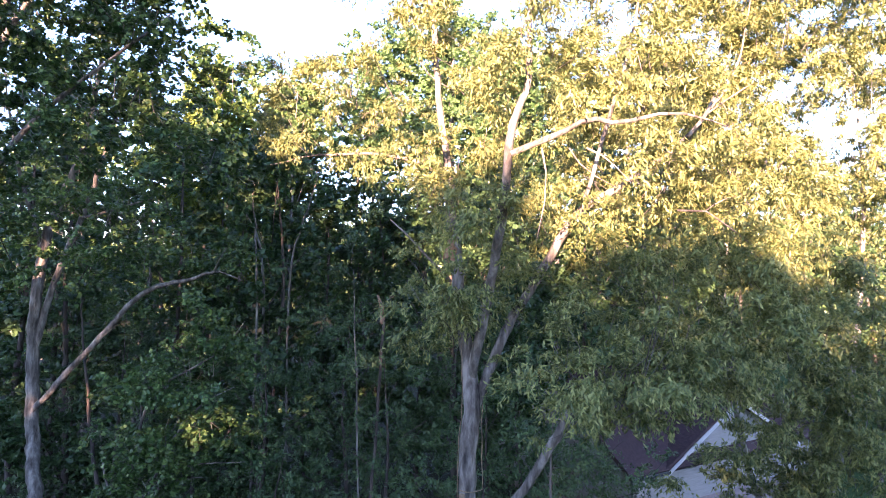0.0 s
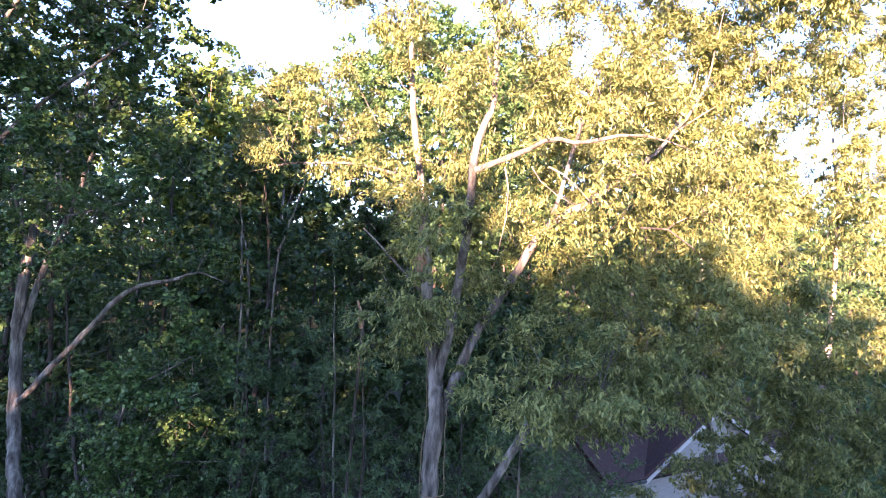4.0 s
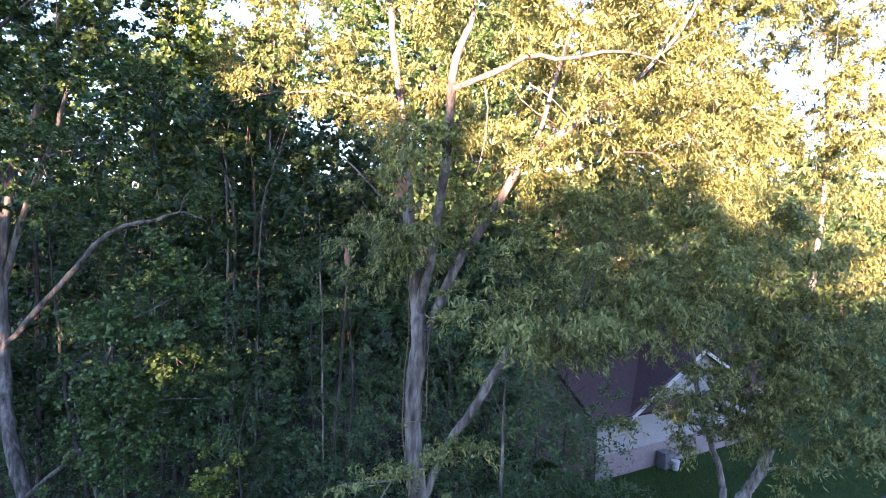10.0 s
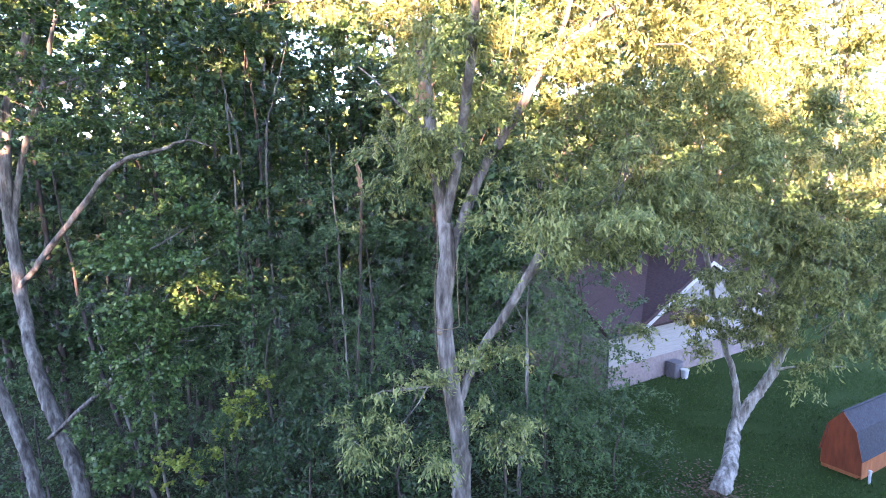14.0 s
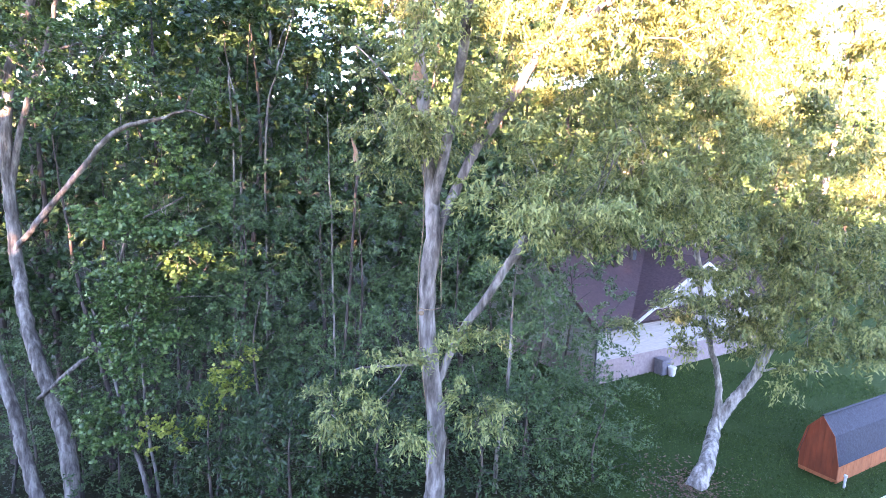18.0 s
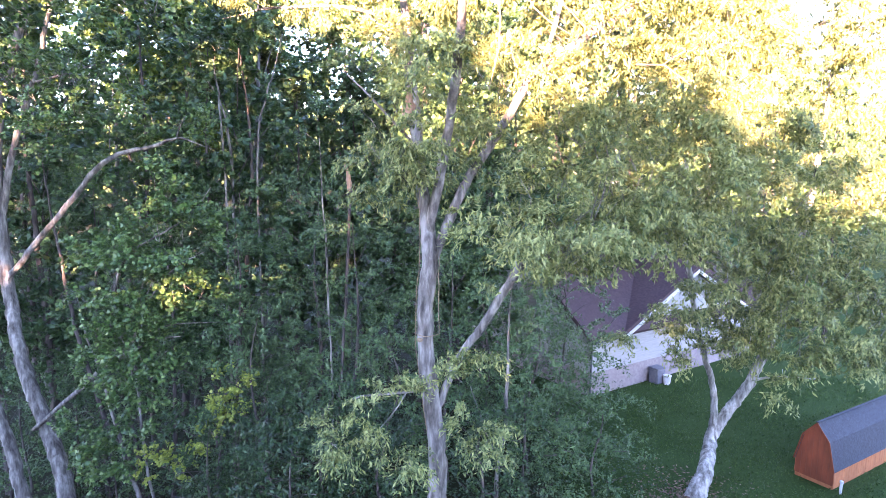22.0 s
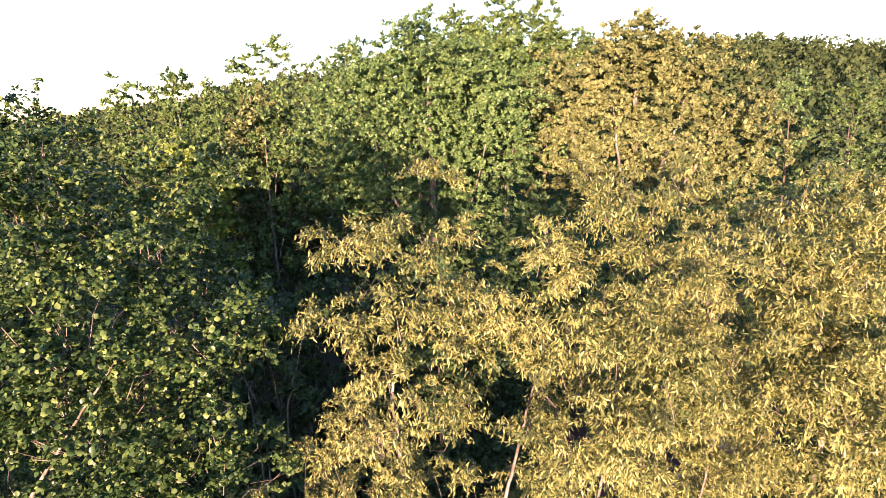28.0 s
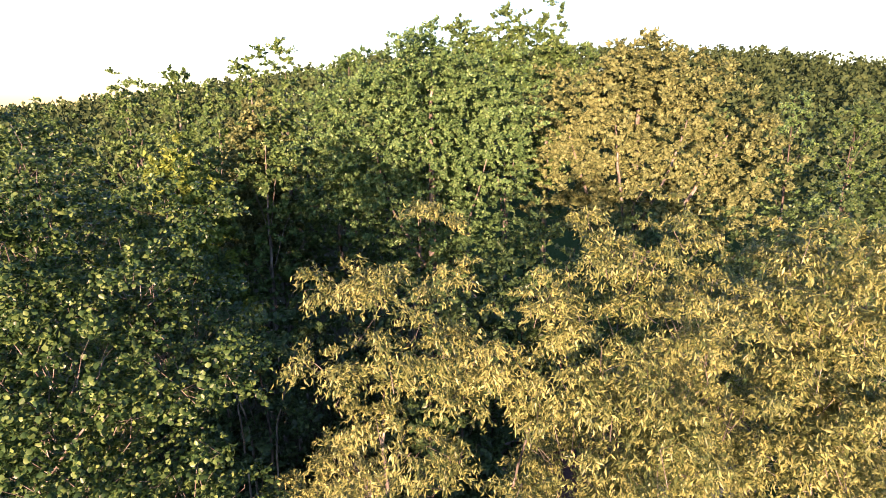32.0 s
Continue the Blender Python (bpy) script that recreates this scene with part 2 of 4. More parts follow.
def foliage(parent, lobes, fill, kind, mat, seed, twig_mat=None):
    """Tufts of leaves spread over and through uneven lobes (x, y, z, rx, ry, rz); one part a lobe."""
    rng = np.random.default_rng(seed)
    length, width, droop, per, tuft, dense = LEAF_KINDS[kind]
    for lobe in lobes:
        c, r = np.array(lobe[:3]), np.array(lobe[3:6])
        m = max(4, int(4 * math.pi * (r[0] * r[1] * r[2]) ** (2 / 3) * dense * fill))
        d = unit(rng.normal(size=(m, 3)))
        f = rng.normal(size=(6, 3)) * 1.7
        ph = rng.uniform(0, 6.28, 6)
        bump = 1 + 0.2 * np.sin(d @ f.T * 1.5 + ph).sum(1) / 1.6
        rad = np.where(rng.random(m) < 0.62, rng.uniform(0.75, 1.05, m), rng.random(m) ** 0.4 * 0.85) * bump
        mid = c + d * rad[:, None] * r
        # uneven gaps between the clumps
        hole = np.sin(mid @ GAPS.T + GAP_PHASE).sum(1) > ({"lance": -0.6, "drooping": -1.2, "round": -0.95, "broad": -0.9}.get(kind, -9))
        if hole.sum() > 3:
            mid, d, rad, m = mid[hole], d[hole], rad[hole], int(hole.sum())
        size = tuft * rng.uniform(0.55, 1.25, m)
        # each tuft is a handful of sprays that arch out and hang
        inner = rad < 0.62
        arms = np.maximum(3, (per / 14 * (size / tuft) ** 1.5 * np.where(inner, 0.45, 1.0)).astype(int))
        ka = np.repeat(np.arange(m), arms)
        e = rng.normal(size=(len(ka), 3)) * np.array([1, 1, 0.45]) + d[ka] * 0.7 + np.array([0, 0, 0.25])
        e = unit(e)
        ks = np.repeat(np.arange(len(ka)), 14)
        k = ka[ks]
        q = len(ks)
        u = rng.uniform(0.15, 1.0, (q, 1))
        sz = size[k][:, None]
        arch = np.concatenate([np.zeros((q, 2)), 0.45 * u - (0.35 + 0.6 * droop) * u * u], 1)
        centres = mid[k] + sz * (e[ks] * u * 1.2 + arch) + rng.normal(size=(q, 3)) * 0.1 * sz
        along = unit(e[ks] * 1.2 + np.concatenate([np.zeros((q, 2)), 0.45 - 2 * (0.35 + 0.6 * droop) * u], 1))
        ax = unit(along * 0.7 + rng.normal(size=(q, 3)) * 0.58 + np.array([0, 0, -droop * 0.5]))
        side = unit(np.cross(ax, e[ks] * 0.5 + rng.normal(size=(q, 3)) * 0.4 + np.array([0, 0, 0.8])))
        me = leaf_mesh("foliage", centres.astype(np.float32), ax, side, length, width, rng, 0.25, np.where(inner[k], 1.15, 1.0), kind in ("round", "broad"))
        me.materials.append(mat)
        ob = tagged(new("foliage", me), kind="stuff")
        ob.parent = parent
        if twig_mat:
            tv, tf = [], []
            for i in range(0, m, 2):
                a = c + (mid[i] - c) * 0.55 - np.array([0, 0, r[2] * 0.25]) + rng.normal(size=3) * 0.1
                b = mid[i] + d[i] * size[i] * 0.6
                mm = (a + b) / 2 + rng.normal(size=3) * 0.12 + np.array([0, 0, 0.08])
                o = len(tv)
                for p, w in ((a, 0.01), (mm, 0.007), (b, 0.003)):
                    tv += [(p[0] + w, p[1], p[2]), (p[0] - w * 0.5, p[1] + w, p[2]), (p[0] - w * 0.5, p[1] - w, p[2])]
                for j in (0, 3):
                    for s3 in range(3):
                        t3 = (s3 + 1) % 3
                        tf.append((o + j + s3, o + j + t3, o + j + 3 + t3, o + j + 3 + s3))
            tagged(mesh_part("brushwood", tv, tf, twig_mat, parent), kind="stuff")


def ease(a, b, v):
    f = max(0.0, min(1.0, (v - a) / (b - a)))
    return f * f * (3 - 2 * f)


def ground_height(x, y):
    near = 2.3 * ease(17.5, 11.5, y) * ease(-4, -1.5, x) * ease(5.5, 2.5, x) * ease(-12, 2, y)
    near -= 3.0 * ease(-3, -8, x) * ease(13, 18, y) * ease(45, 30, y)
    # unseen rise added behind the camera to keep low sun off the yard
    if y < -20:
        rise = min(1.0, (-20 - y) / 25)
        return rise * rise * (3 - 2 * rise) * (11.7 + 1.0 * math.sin(x / 7) + 0.8 * math.sin(x / 2.9 + 1))
    far = max(0.0, min(1.0, (y - 70) / 380))
    return near + far * far * (3 - 2 * far) * (43 + 3 * math.sin(x / 90) - 41 * min(1, max(0, -x - 30) / 240) - 17 * min(1, max(0, x - 200) / 140))


def tree(label, base, stems, lobes, sprays, kind, leaf, bark, seed, group="", name="tree", twigs=True, category="tree"):
    """A tree: stems[0] is its trunk, the others limbs, as lists of (x, y, z, radius)."""
    top = tagged(new(name), label, category, group)
    top.location = base
    inv = Vector(base)
    for i, stem in enumerate(stems):
        pts = [(p[0] - inv.x, p[1] - inv.y, p[2] - inv.z, p[3] * (0.86 if i == 0 else 0.74)) for p in stem]
        big = max(p[3] for p in stem)
        v, f = tube(pts, 12 if big > 0.1 else 7 if big > 0.03 else 5, 0.16 if big > 0.1 else 0.3, 0.06, seed + i)
        mesh_part("trunk" if i == 0 else "limb", v, f, bark, top)
    loc = [(l[0] - inv.x, l[1] - inv.y, l[2] - inv.z, *l[3:]) for l in lobes]
    foliage(top, loc, sprays, kind, leaf, seed, bark if twigs else None)
    return top


def wild_tree(label, x, y, z0, height, spread, sprays, kind, leaf, bark, seed, group="", tall=0.62, twigs=False, name="tree", lean=(0, 0), category="tree"):
    """A tree of the wood: a trunk, limbs that rise from it, and a lobe of leaves at each limb's end."""
    rng = np.random.default_rng(seed)
    if z0 == 0:
        z0 = ground_height(x, y)
        height -= z0
    tr = 0.006 * height + 0.02
    tx, ty = x + lean[0], y + lean[1]
    stems = [[(x, y, z0 - 0.2, tr * 1.3), (x + rng.normal() * 0.15, y, z0 + height * 0.3, tr), (tx + rng.normal() * 0.3, ty, z0 + height * 0.65, tr * 0.55), (tx, ty, z0 + height * 0.93, tr * 0.12)]]
    lobes = []
    n = 11
    for i in range(n):
        u = (i + 0.5) / n
        h = z0 + height * (1 - tall + (tall - 0.1) * u)
        a = i * 2.4 + rng.uniform(-0.4, 0.4)
        w = spread * (0.35 + 0.75 * math.sin(math.pi * min(1, 0.22 + 0.72 * u)) ** 0.8) * rng.uniform(0.72, 1.05) * 0.62
        cx, cy = x + lean[0] * u + w * math.cos(a), y + lean[1] * u + w * math.sin(a)
        r = spread * rng.uniform(0.4, 0.56) * (1.05 - 0.4 * u)
        lobes.append((cx, cy, h, r, r, r * rng.uniform(0.7, 0.95) * min(1.5, max(0.8, height / spread / 3))))
        stems.append([(x + lean[0] * u, y + lean[1] * u, h - height * 0.12, tr * 0.22), ((x + cx) / 2, (y + cy) / 2, h - height * 0.05, tr * 0.17), (cx, cy, h, 0.02)])
    lobes.append((tx, ty, z0 + height * 0.9, spread * 0.46, spread * 0.46, height * 0.085))
    return tree(label, (x, y, z0), stems, lobes, sprays, kind, leaf, bark, seed, group, name, twigs, category=category)


# ---- ground ----
GROUND, gnt, gb = material("ground")
patch = noise_of(gnt, 0.35, 5)
fine = noise_of(gnt, 14, 5, 0.7)
grass = ramp(gnt, fine, [(0.25, (0.016, 0.032, 0.008)), (0.55, (0.034, 0.064, 0.015)), (0.8, (0.068, 0.1, 0.028))])
litter = ramp(gnt, fine, [(0.25, (0.009, 0.011, 0.004)), (0.55, (0.02, 0.022, 0.009)), (0.8, (0.045, 0.04, 0.021))])
gco = gnt.nodes.new("ShaderNodeTexCoord")
gsep = gnt.nodes.new("ShaderNodeSeparateXYZ")
gnt.links.new(gco.outputs["Object"], gsep.inputs[0])
gadd = gnt.nodes.new("ShaderNodeMath")
gadd.operation = "MULTIPLY_ADD"
gnt.links.new(patch, gadd.inputs[0])
gadd.inputs[1].default_value = 5.0
gnt.links.new(gsep.outputs["X"], gadd.inputs[2])
gmap = gnt.nodes.new("ShaderNodeMapRange")
gmap.inputs["From Min"].default_value, gmap.inputs["From Max"].default_value = 6.0, 9.5
gnt.links.new(gadd.outputs[0], gmap.inputs["Value"])
gmix = gnt.nodes.new("ShaderNodeMix")
gmix.data_type = "RGBA"
gnt.links.new(gmap.outputs[0], gmix.inputs["Factor"])
gnt.links.new(litter, gmix.inputs["A"])
gnt.links.new(grass, gmix.inputs["B"])
gnt.links.new(gmix.outputs["Result"], gb.inputs["Base Color"])
gb.inputs["Roughness"].default_value = 0.95
gb.inputs["Specular IOR Level"].default_value = 0.08
bumped(gnt, gb, fine, 0.9, 0.06)
gx = [-3000, -1500] + list(range(-800, -59, 40)) + list(range(-40, -15, 5)) + list(range(-15, 24, 2)) + list(range(25, 81, 4)) + list(range(100, 801, 40)) + [1500, 3000]
gy = [-3000, -800, -200, -60, -50, -45, -40, -35, -30, -25, -20] + list(range(-10, 0, 5)) + list(range(0, 41, 2)) + list(range(50, 121, 10)) + list(range(140, 801, 30)) + [1500, 3500]
gv = [(x, y, ground_height(x, y)) for y in gy for x in gx]
gf = [(j * len(gx) + i, j * len(gx) + i + 1, (j + 1) * len(gx) + i + 1, (j + 1) * len(gx) + i) for j in range(len(gy) - 1) for i in range(len(gx) - 1)]
tagged(mesh_part("ground", gv, gf, GROUND), "mown lawn and leaf-littered woodland floor rising to distant hills", "ground", kind="structure")

# ---- the tall tree in the middle ----
tree("tall grey-barked tree with drooping narrow golden-green leaves", (0.94, 10.6, 2.0),
     [[(0.96, 10.6, 1.8, 0.36), (0.94, 10.6, 2.6, 0.26), (0.92, 10.6, 3.6, 0.22), (0.86, 10.6, 4.6, 0.2), (0.6, 10.6, 6.94, 0.18), (0.64, 10.8, 8.5, 0.17), (0.45, 11, 10, 0.13), (0.3, 11.2, 11.5, 0.12), (0.2, 11.2, 12.6, 0.08), (-0.1, 11.2, 14.5, 0.07), (-0.2, 11.1, 16.6, 0.045), (-0.2, 10.8, 18.8, 0.015)],
      [(0.64, 10.75, 8.2, 0.13), (1.15, 10.9, 9.4, 0.12), (1.55, 11.1, 10.15, 0.115), (2.04, 11.2, 10.94, 0.11), (2.65, 11.1, 11.9, 0.1), (3.4, 10.9, 12.45, 0.09), (4.3, 10.88, 13.1, 0.075), (5.0, 10.9, 13.9, 0.05), (5.7, 11.2, 15.0, 0.03), (6.2, 11.6, 16.6, 0.012)],
      [(2.6, 11.1, 11.8, 0.06), (3.0, 10.8, 13.4, 0.05), (3.5, 10.8, 15.2, 0.035), (3.8, 11.0, 17.2, 0.012)],
      [(0.62, 10.8, 8.8, 0.12), (0.95, 10.0, 10.6, 0.11), (1.05, 8.8, 12.45, 0.085), (1.3, 8.75, 13.5, 0.065), (1.35, 8.9, 14.5, 0.055), (1.55, 9.3, 15.8, 0.045), (2.0, 10.0, 17.2, 0.03), (2.6, 10.8, 18.8, 0.015)],
      [(1.05, 8.8, 12.4, 0.065), (1.7, 8.72, 12.66, 0.06), (2.15, 8.7, 12.9, 0.055), (2.7, 8.75, 12.88, 0.045), (3.6, 8.9, 13.1, 0.032), (4.6, 9.3, 13.0, 0.012)],
      [(0.78, 10.6, 5.4, 0.1), (1.14, 10.5, 6.35, 0.1), (1.75, 10.1, 7.5, 0.1), (2.2, 9.9, 8.4, 0.11)],
      [(0.2, 11.2, 12.4, 0.05), (-0.66, 11.7, 12.9, 0.045), (-2.4, 12.8, 13.2, 0.035), (-3.7, 13, 13.0, 0.015)],
      [(0.25, 11.2, 10.5, 0.04), (-0.4, 11.3, 11.2, 0.03), (-0.95, 11.6, 11.7, 0.02)],
      [(0.72, 10.5, 6.1, 0.05), (0.25, 10.2, 5.97, 0.035), (-0.4, 10.1, 6.0, 0.025), (-0.91, 10.1, 5.8, 0.01)],
      [(0.25, 10.2, 5.97, 0.02), (0.0, 10.1, 5.6, 0.015), (-0.3, 10.0, 5.3, 0.008)],
      [(2.15, 8.75, 12.53, 0.025), (2.46, 8.70, 12.34, 0.018), (2.77, 8.65, 11.99, 0.006)],
      [(1.90, 8.75, 12.51, 0.020), (2.13, 8.70, 12.19, 0.014), (2.56, 8.65, 11.91, 0.005)],
      [(1.48, 8.75, 12.47, 0.025), (1.57, 8.70, 11.96, 0.018), (1.40, 8.65, 11.10, 0.006)],
      [(4.10, 10.30, 11.83, 0.030), (4.52, 10.10, 11.80, 0.026), (4.87, 10.00, 11.51, 0.018), (5.23, 9.90, 11.18, 0.008)],
      [(4.52, 10.10, 11.80, 0.020), (4.72, 10.00, 11.94, 0.012), (4.94, 9.90, 12.02, 0.006)],
      [(4.21, 10.60, 12.99, 0.050), (4.67, 10.50, 13.48, 0.045), (5.01, 10.50, 14.24, 0.030), (5.24, 10.60, 14.89, 0.012)],
      [(4.72, 10.50, 13.58, 0.030), (5.12, 10.30, 13.87, 0.020), (5.41, 10.20, 14.06, 0.008)],
      [(-0.41, 11.30, 14.72, 0.030), (-0.17, 11.20, 14.36, 0.022), (0.18, 11.10, 14.14, 0.014)],
      [(-0.75, 11.60, 13.75, 0.020), (-1.29, 11.60, 14.76, 0.014), (-1.60, 11.60, 15.82, 0.005)]],
     [(-2.2, 12.3, 14.0, 1.9, 1.6, 1.4), (-0.5, 11.2, 16.4, 1.1, 1.3, 1.2), (1.2, 10.9, 14.4, 1.5, 1.5, 1.3),
      (3.2, 10.8, 17.0, 1.3, 1.6, 1.4),
      (-0.9, 11.2, 20.4, 0.41, 0.41, 0.40), (-0.2, 10.6, 20.2, 0.52, 0.52, 0.50), (0.5, 12.2, 21.1, 0.45, 0.45, 0.43), (0.6, 11.8, 20.4, 0.49, 0.49, 0.47), (1.4, 11.8, 20.0, 0.52, 0.52, 0.50), (-1.0, 10.6, 19.2, 0.49, 0.49, 0.47), (-0.1, 10.0, 19.4, 0.60, 0.60, 0.58), (0.6, 10.8, 19.4, 0.52, 0.52, 0.50), (1.5, 10.8, 19.3, 0.52, 0.52, 0.50), (-0.6, 10.2, 18.4, 0.45, 0.45, 0.43), (0.2, 9.6, 18.4, 0.60, 0.60, 0.58), (0.9, 10.4, 18.7, 0.37, 0.37, 0.36), (0.9, 9.4, 17.9, 0.45, 0.45, 0.43), (-0.4, 9.5, 17.7, 0.52, 0.52, 0.50), (1.8, 10.8, 18.4, 0.30, 0.30, 0.29), (4.9, 12.2, 21.3, 0.52, 0.52, 0.50), (3.6, 11.8, 20.9, 0.52, 0.52, 0.50), (2.9, 11.4, 20.5, 0.52, 0.52, 0.50), (4.1, 11.2, 20.5, 0.67, 0.67, 0.65), (5.4, 11.8, 20.7, 0.60, 0.60, 0.58), (2.6, 10.8, 19.8, 0.52, 0.52, 0.50), (3.4, 10.4, 19.9, 0.67, 0.67, 0.65), (4.6, 10.6, 19.9, 0.67, 0.67, 0.65), (5.8, 11.4, 20.0, 0.52, 0.52, 0.50), (2.2, 10.4, 19.1, 0.41, 0.41, 0.40), (3.0, 10.0, 19.1, 0.60, 0.60, 0.58), (4.0, 10.0, 19.1, 0.67, 0.67, 0.65), (5.1, 10.2, 19.3, 0.67, 0.67, 0.65), (3.3, 9.6, 18.2, 0.60, 0.60, 0.58), (2.6, 10.0, 18.3, 0.37, 0.37, 0.36), (4.2, 9.4, 18.4, 0.67, 0.67, 0.65), (5.2, 9.6, 18.2, 0.67, 0.67, 0.65), (2.9, 9.2, 17.6, 0.60, 0.60, 0.58), (3.9, 9.0, 17.6, 0.67, 0.67, 0.65), (2.0, 9.2, 17.6, 0.30, 0.30, 0.29),
      (6.0, 10.4, 11.7, 0.60, 0.50, 0.55), (6.7, 10.2, 10.7, 0.60, 0.50, 0.55), (7.4, 10.6, 11.3, 0.60, 0.50, 0.55), (7.3, 10.1, 10.1, 0.60, 0.50, 0.55), (6.3, 10.0, 9.7, 0.60, 0.50, 0.55), (5.8, 10.2, 10.7, 0.60, 0.50, 0.55), (4.8, 10.4, 12.4, 0.60, 0.50, 0.55),
      (1.9, 8.5, 13.5, 0.45, 0.4, 0.4), (3.2, 8.5, 12.5, 0.5, 0.4, 0.4), (4.4, 8.9, 13.3, 0.55, 0.5, 0.5), (1.0, 8.4, 13.9, 0.4, 0.4, 0.45), (1.4, 8.6, 15.1, 0.5, 0.5, 0.5), (2.7, 8.4, 13.6, 0.4, 0.4, 0.4), (0.7, 8.9, 11.7, 0.45, 0.4, 0.4), (3.4, 8.7, 13.6, 0.5, 0.4, 0.4),
      (-0.3, 10, 11.7, 0.7, 0.6, 0.6), (0.45, 9.9, 10.7, 0.7, 0.5, 0.55), (0.3, 10.1, 9.9, 0.5, 0.4, 0.45), (-0.6, 10.3, 12.5, 0.6, 0.5, 0.5), (0.9, 10.1, 13.2, 0.7, 0.6, 0.6), (3.0, 9.8, 8.9, 0.9, 0.7, 0.7), (3.9, 9.8, 9.3, 0.9, 0.7, 0.8),
      (-0.2, 9.8, 6.0, 0.7, 0.6, 0.5), (-0.7, 9.8, 5.4, 0.6, 0.5, 0.45), (0.25, 9.7, 5.2, 0.6, 0.5, 0.5), (1.3, 9.8, 6.4, 0.5, 0.5, 0.55), (5.6, 10.6, 12.6, 1.3, 1.2, 1.1), (6.6, 11.4, 15.0, 1.2, 1.2, 1.1), (5.4, 10.2, 10.9, 1.0, 0.9, 0.9), (4.4, 11.5, 14.8, 2.2, 1.8, 1.5), (5.2, 12, 17.2, 1.9, 2, 1.7), (0.2, 10.7, 10.4, 1.1, 1, 0.9),
      (2.0, 11.6, 11.6, 0.8, 0.7, 0.8), (2.6, 9.6, 9.2, 1.7, 1.3, 1.2), (4.2, 10.5, 9.9, 1.8, 1.5, 1.5), (1.5, 10.1, 5.3, 0.5, 0.5, 0.7), (3.4, 11.2, 12.4, 1.8, 1.6, 1.2)],
     1.8, "lance", LEAF_GOLD, BARK_GREY, 11)

# ---- the forked pale tree on the lawn ----
tree("pale-barked forked tree on the lawn, drooping narrow leaves", (9.25, 17.05, 0),
     [[(9.1, 17.0, -0.2, 0.42), (9.6, 17.4, 0.5, 0.3), (10.48, 18.6, 1.5, 0.24), (11.0, 18.5, 2.6, 0.2), (11.5, 18.4, 3.6, 0.19), (12.2, 18.3, 5.8, 0.16), (12.6, 18.0, 9, 0.12), (12.4, 17.2, 13, 0.06), (11.8, 16.8, 17, 0.02)],
      [(10.2, 18.4, 1.2, 0.16), (10.3, 18.6, 2.4, 0.15), (10.0, 18.6, 3.6, 0.13), (9.2, 18.4, 6, 0.12), (8.5, 18, 8.6, 0.1), (8.3, 17.2, 12, 0.07), (8.0, 16, 15.5, 0.05), (7.8, 13.8, 18.6, 0.02)],
      [(11.3, 18.4, 3.3, 0.07), (12.2, 18.2, 3.5, 0.05), (13.5, 18, 3.5, 0.03)]],
     [(8.0, 13.0, 19.7, 0.99, 0.99, 0.90), (9.2, 13.5, 20.2, 0.99, 0.99, 0.90), (9.6, 13.0, 19.6, 0.99, 0.99, 0.90), (8.0, 12.2, 18.6, 0.95, 0.99, 0.90), (8.6, 12.5, 18.8, 1.10, 1.10, 1.00), (9.3, 12.0, 18.5, 1.10, 1.10, 1.00), (7.8, 11.2, 17.7, 1.0, 1.10, 1.00), (8.3, 11.5, 17.6, 1.21, 1.21, 1.10), (7.5, 10.4, 16.9, 1.0, 1.10, 1.00), (8.3, 10.6, 16.5, 1.21, 1.21, 1.10),
      (6.6, 16.5, 5.3, 0.42, 0.35, 0.21), (7.4, 16.5, 5.6, 0.48, 0.40, 0.24), (8.4, 16.6, 5.3, 0.42, 0.35, 0.21), (9.3, 16.6, 5.8, 0.48, 0.40, 0.24), (9.9, 16.6, 5.2, 0.48, 0.40, 0.24), (8.3, 16.8, 4.6, 0.30, 0.25, 0.15), (10.9, 16.5, 5.9, 0.84, 0.70, 0.42), (11.8, 16.2, 5.4, 0.96, 0.80, 0.48), (12.7, 16.0, 6.1, 0.96, 0.80, 0.48), (11.2, 15.5, 7.2, 0.96, 0.80, 0.48), (12.8, 15.5, 4.8, 0.84, 0.70, 0.42), (10.0, 15.5, 7.4, 0.96, 0.80, 0.48), (9.0, 15.8, 7.0, 0.60, 0.50, 0.30),
      (7.6, 15, 13, 2.4, 2.2, 2), (11, 15.5, 14.5, 2.4, 2.2, 2.0), (14, 16.5, 13, 2.4, 2.2, 2.0), (10.2, 16.5, 18.3, 1.7, 1.8, 1.7), (12.6, 16.5, 17.3, 1.8, 1.8, 1.6), (7.6, 15.5, 17, 1.9, 1.9, 1.8), (7, 15, 9.8, 2.2, 1.8, 1.7),
      (10, 15.5, 9.6, 2.2, 1.8, 1.8), (13, 15.5, 9, 2.4, 2, 1.8), (12.5, 15, 6.5, 1.6, 1.4, 1.6), (9.5, 16.5, 6.5, 1.6, 1.2, 1.2), (14.5, 16, 6.2, 1.5, 1.4, 1.8), (7.9, 15.5, 6.6, 0.6, 0.6, 0.5), (9.4, 15.2, 5.8, 0.6, 0.6, 0.4), (10.4, 14.9, 5.5, 0.9, 0.9, 1.2), (10.6, 14.8, 7.4, 1.3, 1, 1.2), (9.0, 15, 7.8, 1.3, 1, 1.1), (6.2, 13.5, 8.7, 1.3, 1.1, 1.0), (9.2, 17.3, 4.8, 0.6, 0.6, 0.3), (10.3, 17.2, 5.2, 0.9, 0.8, 0.7)],
     1.15, "drooping", LEAF_GOLD, BARK_PALE, 12)

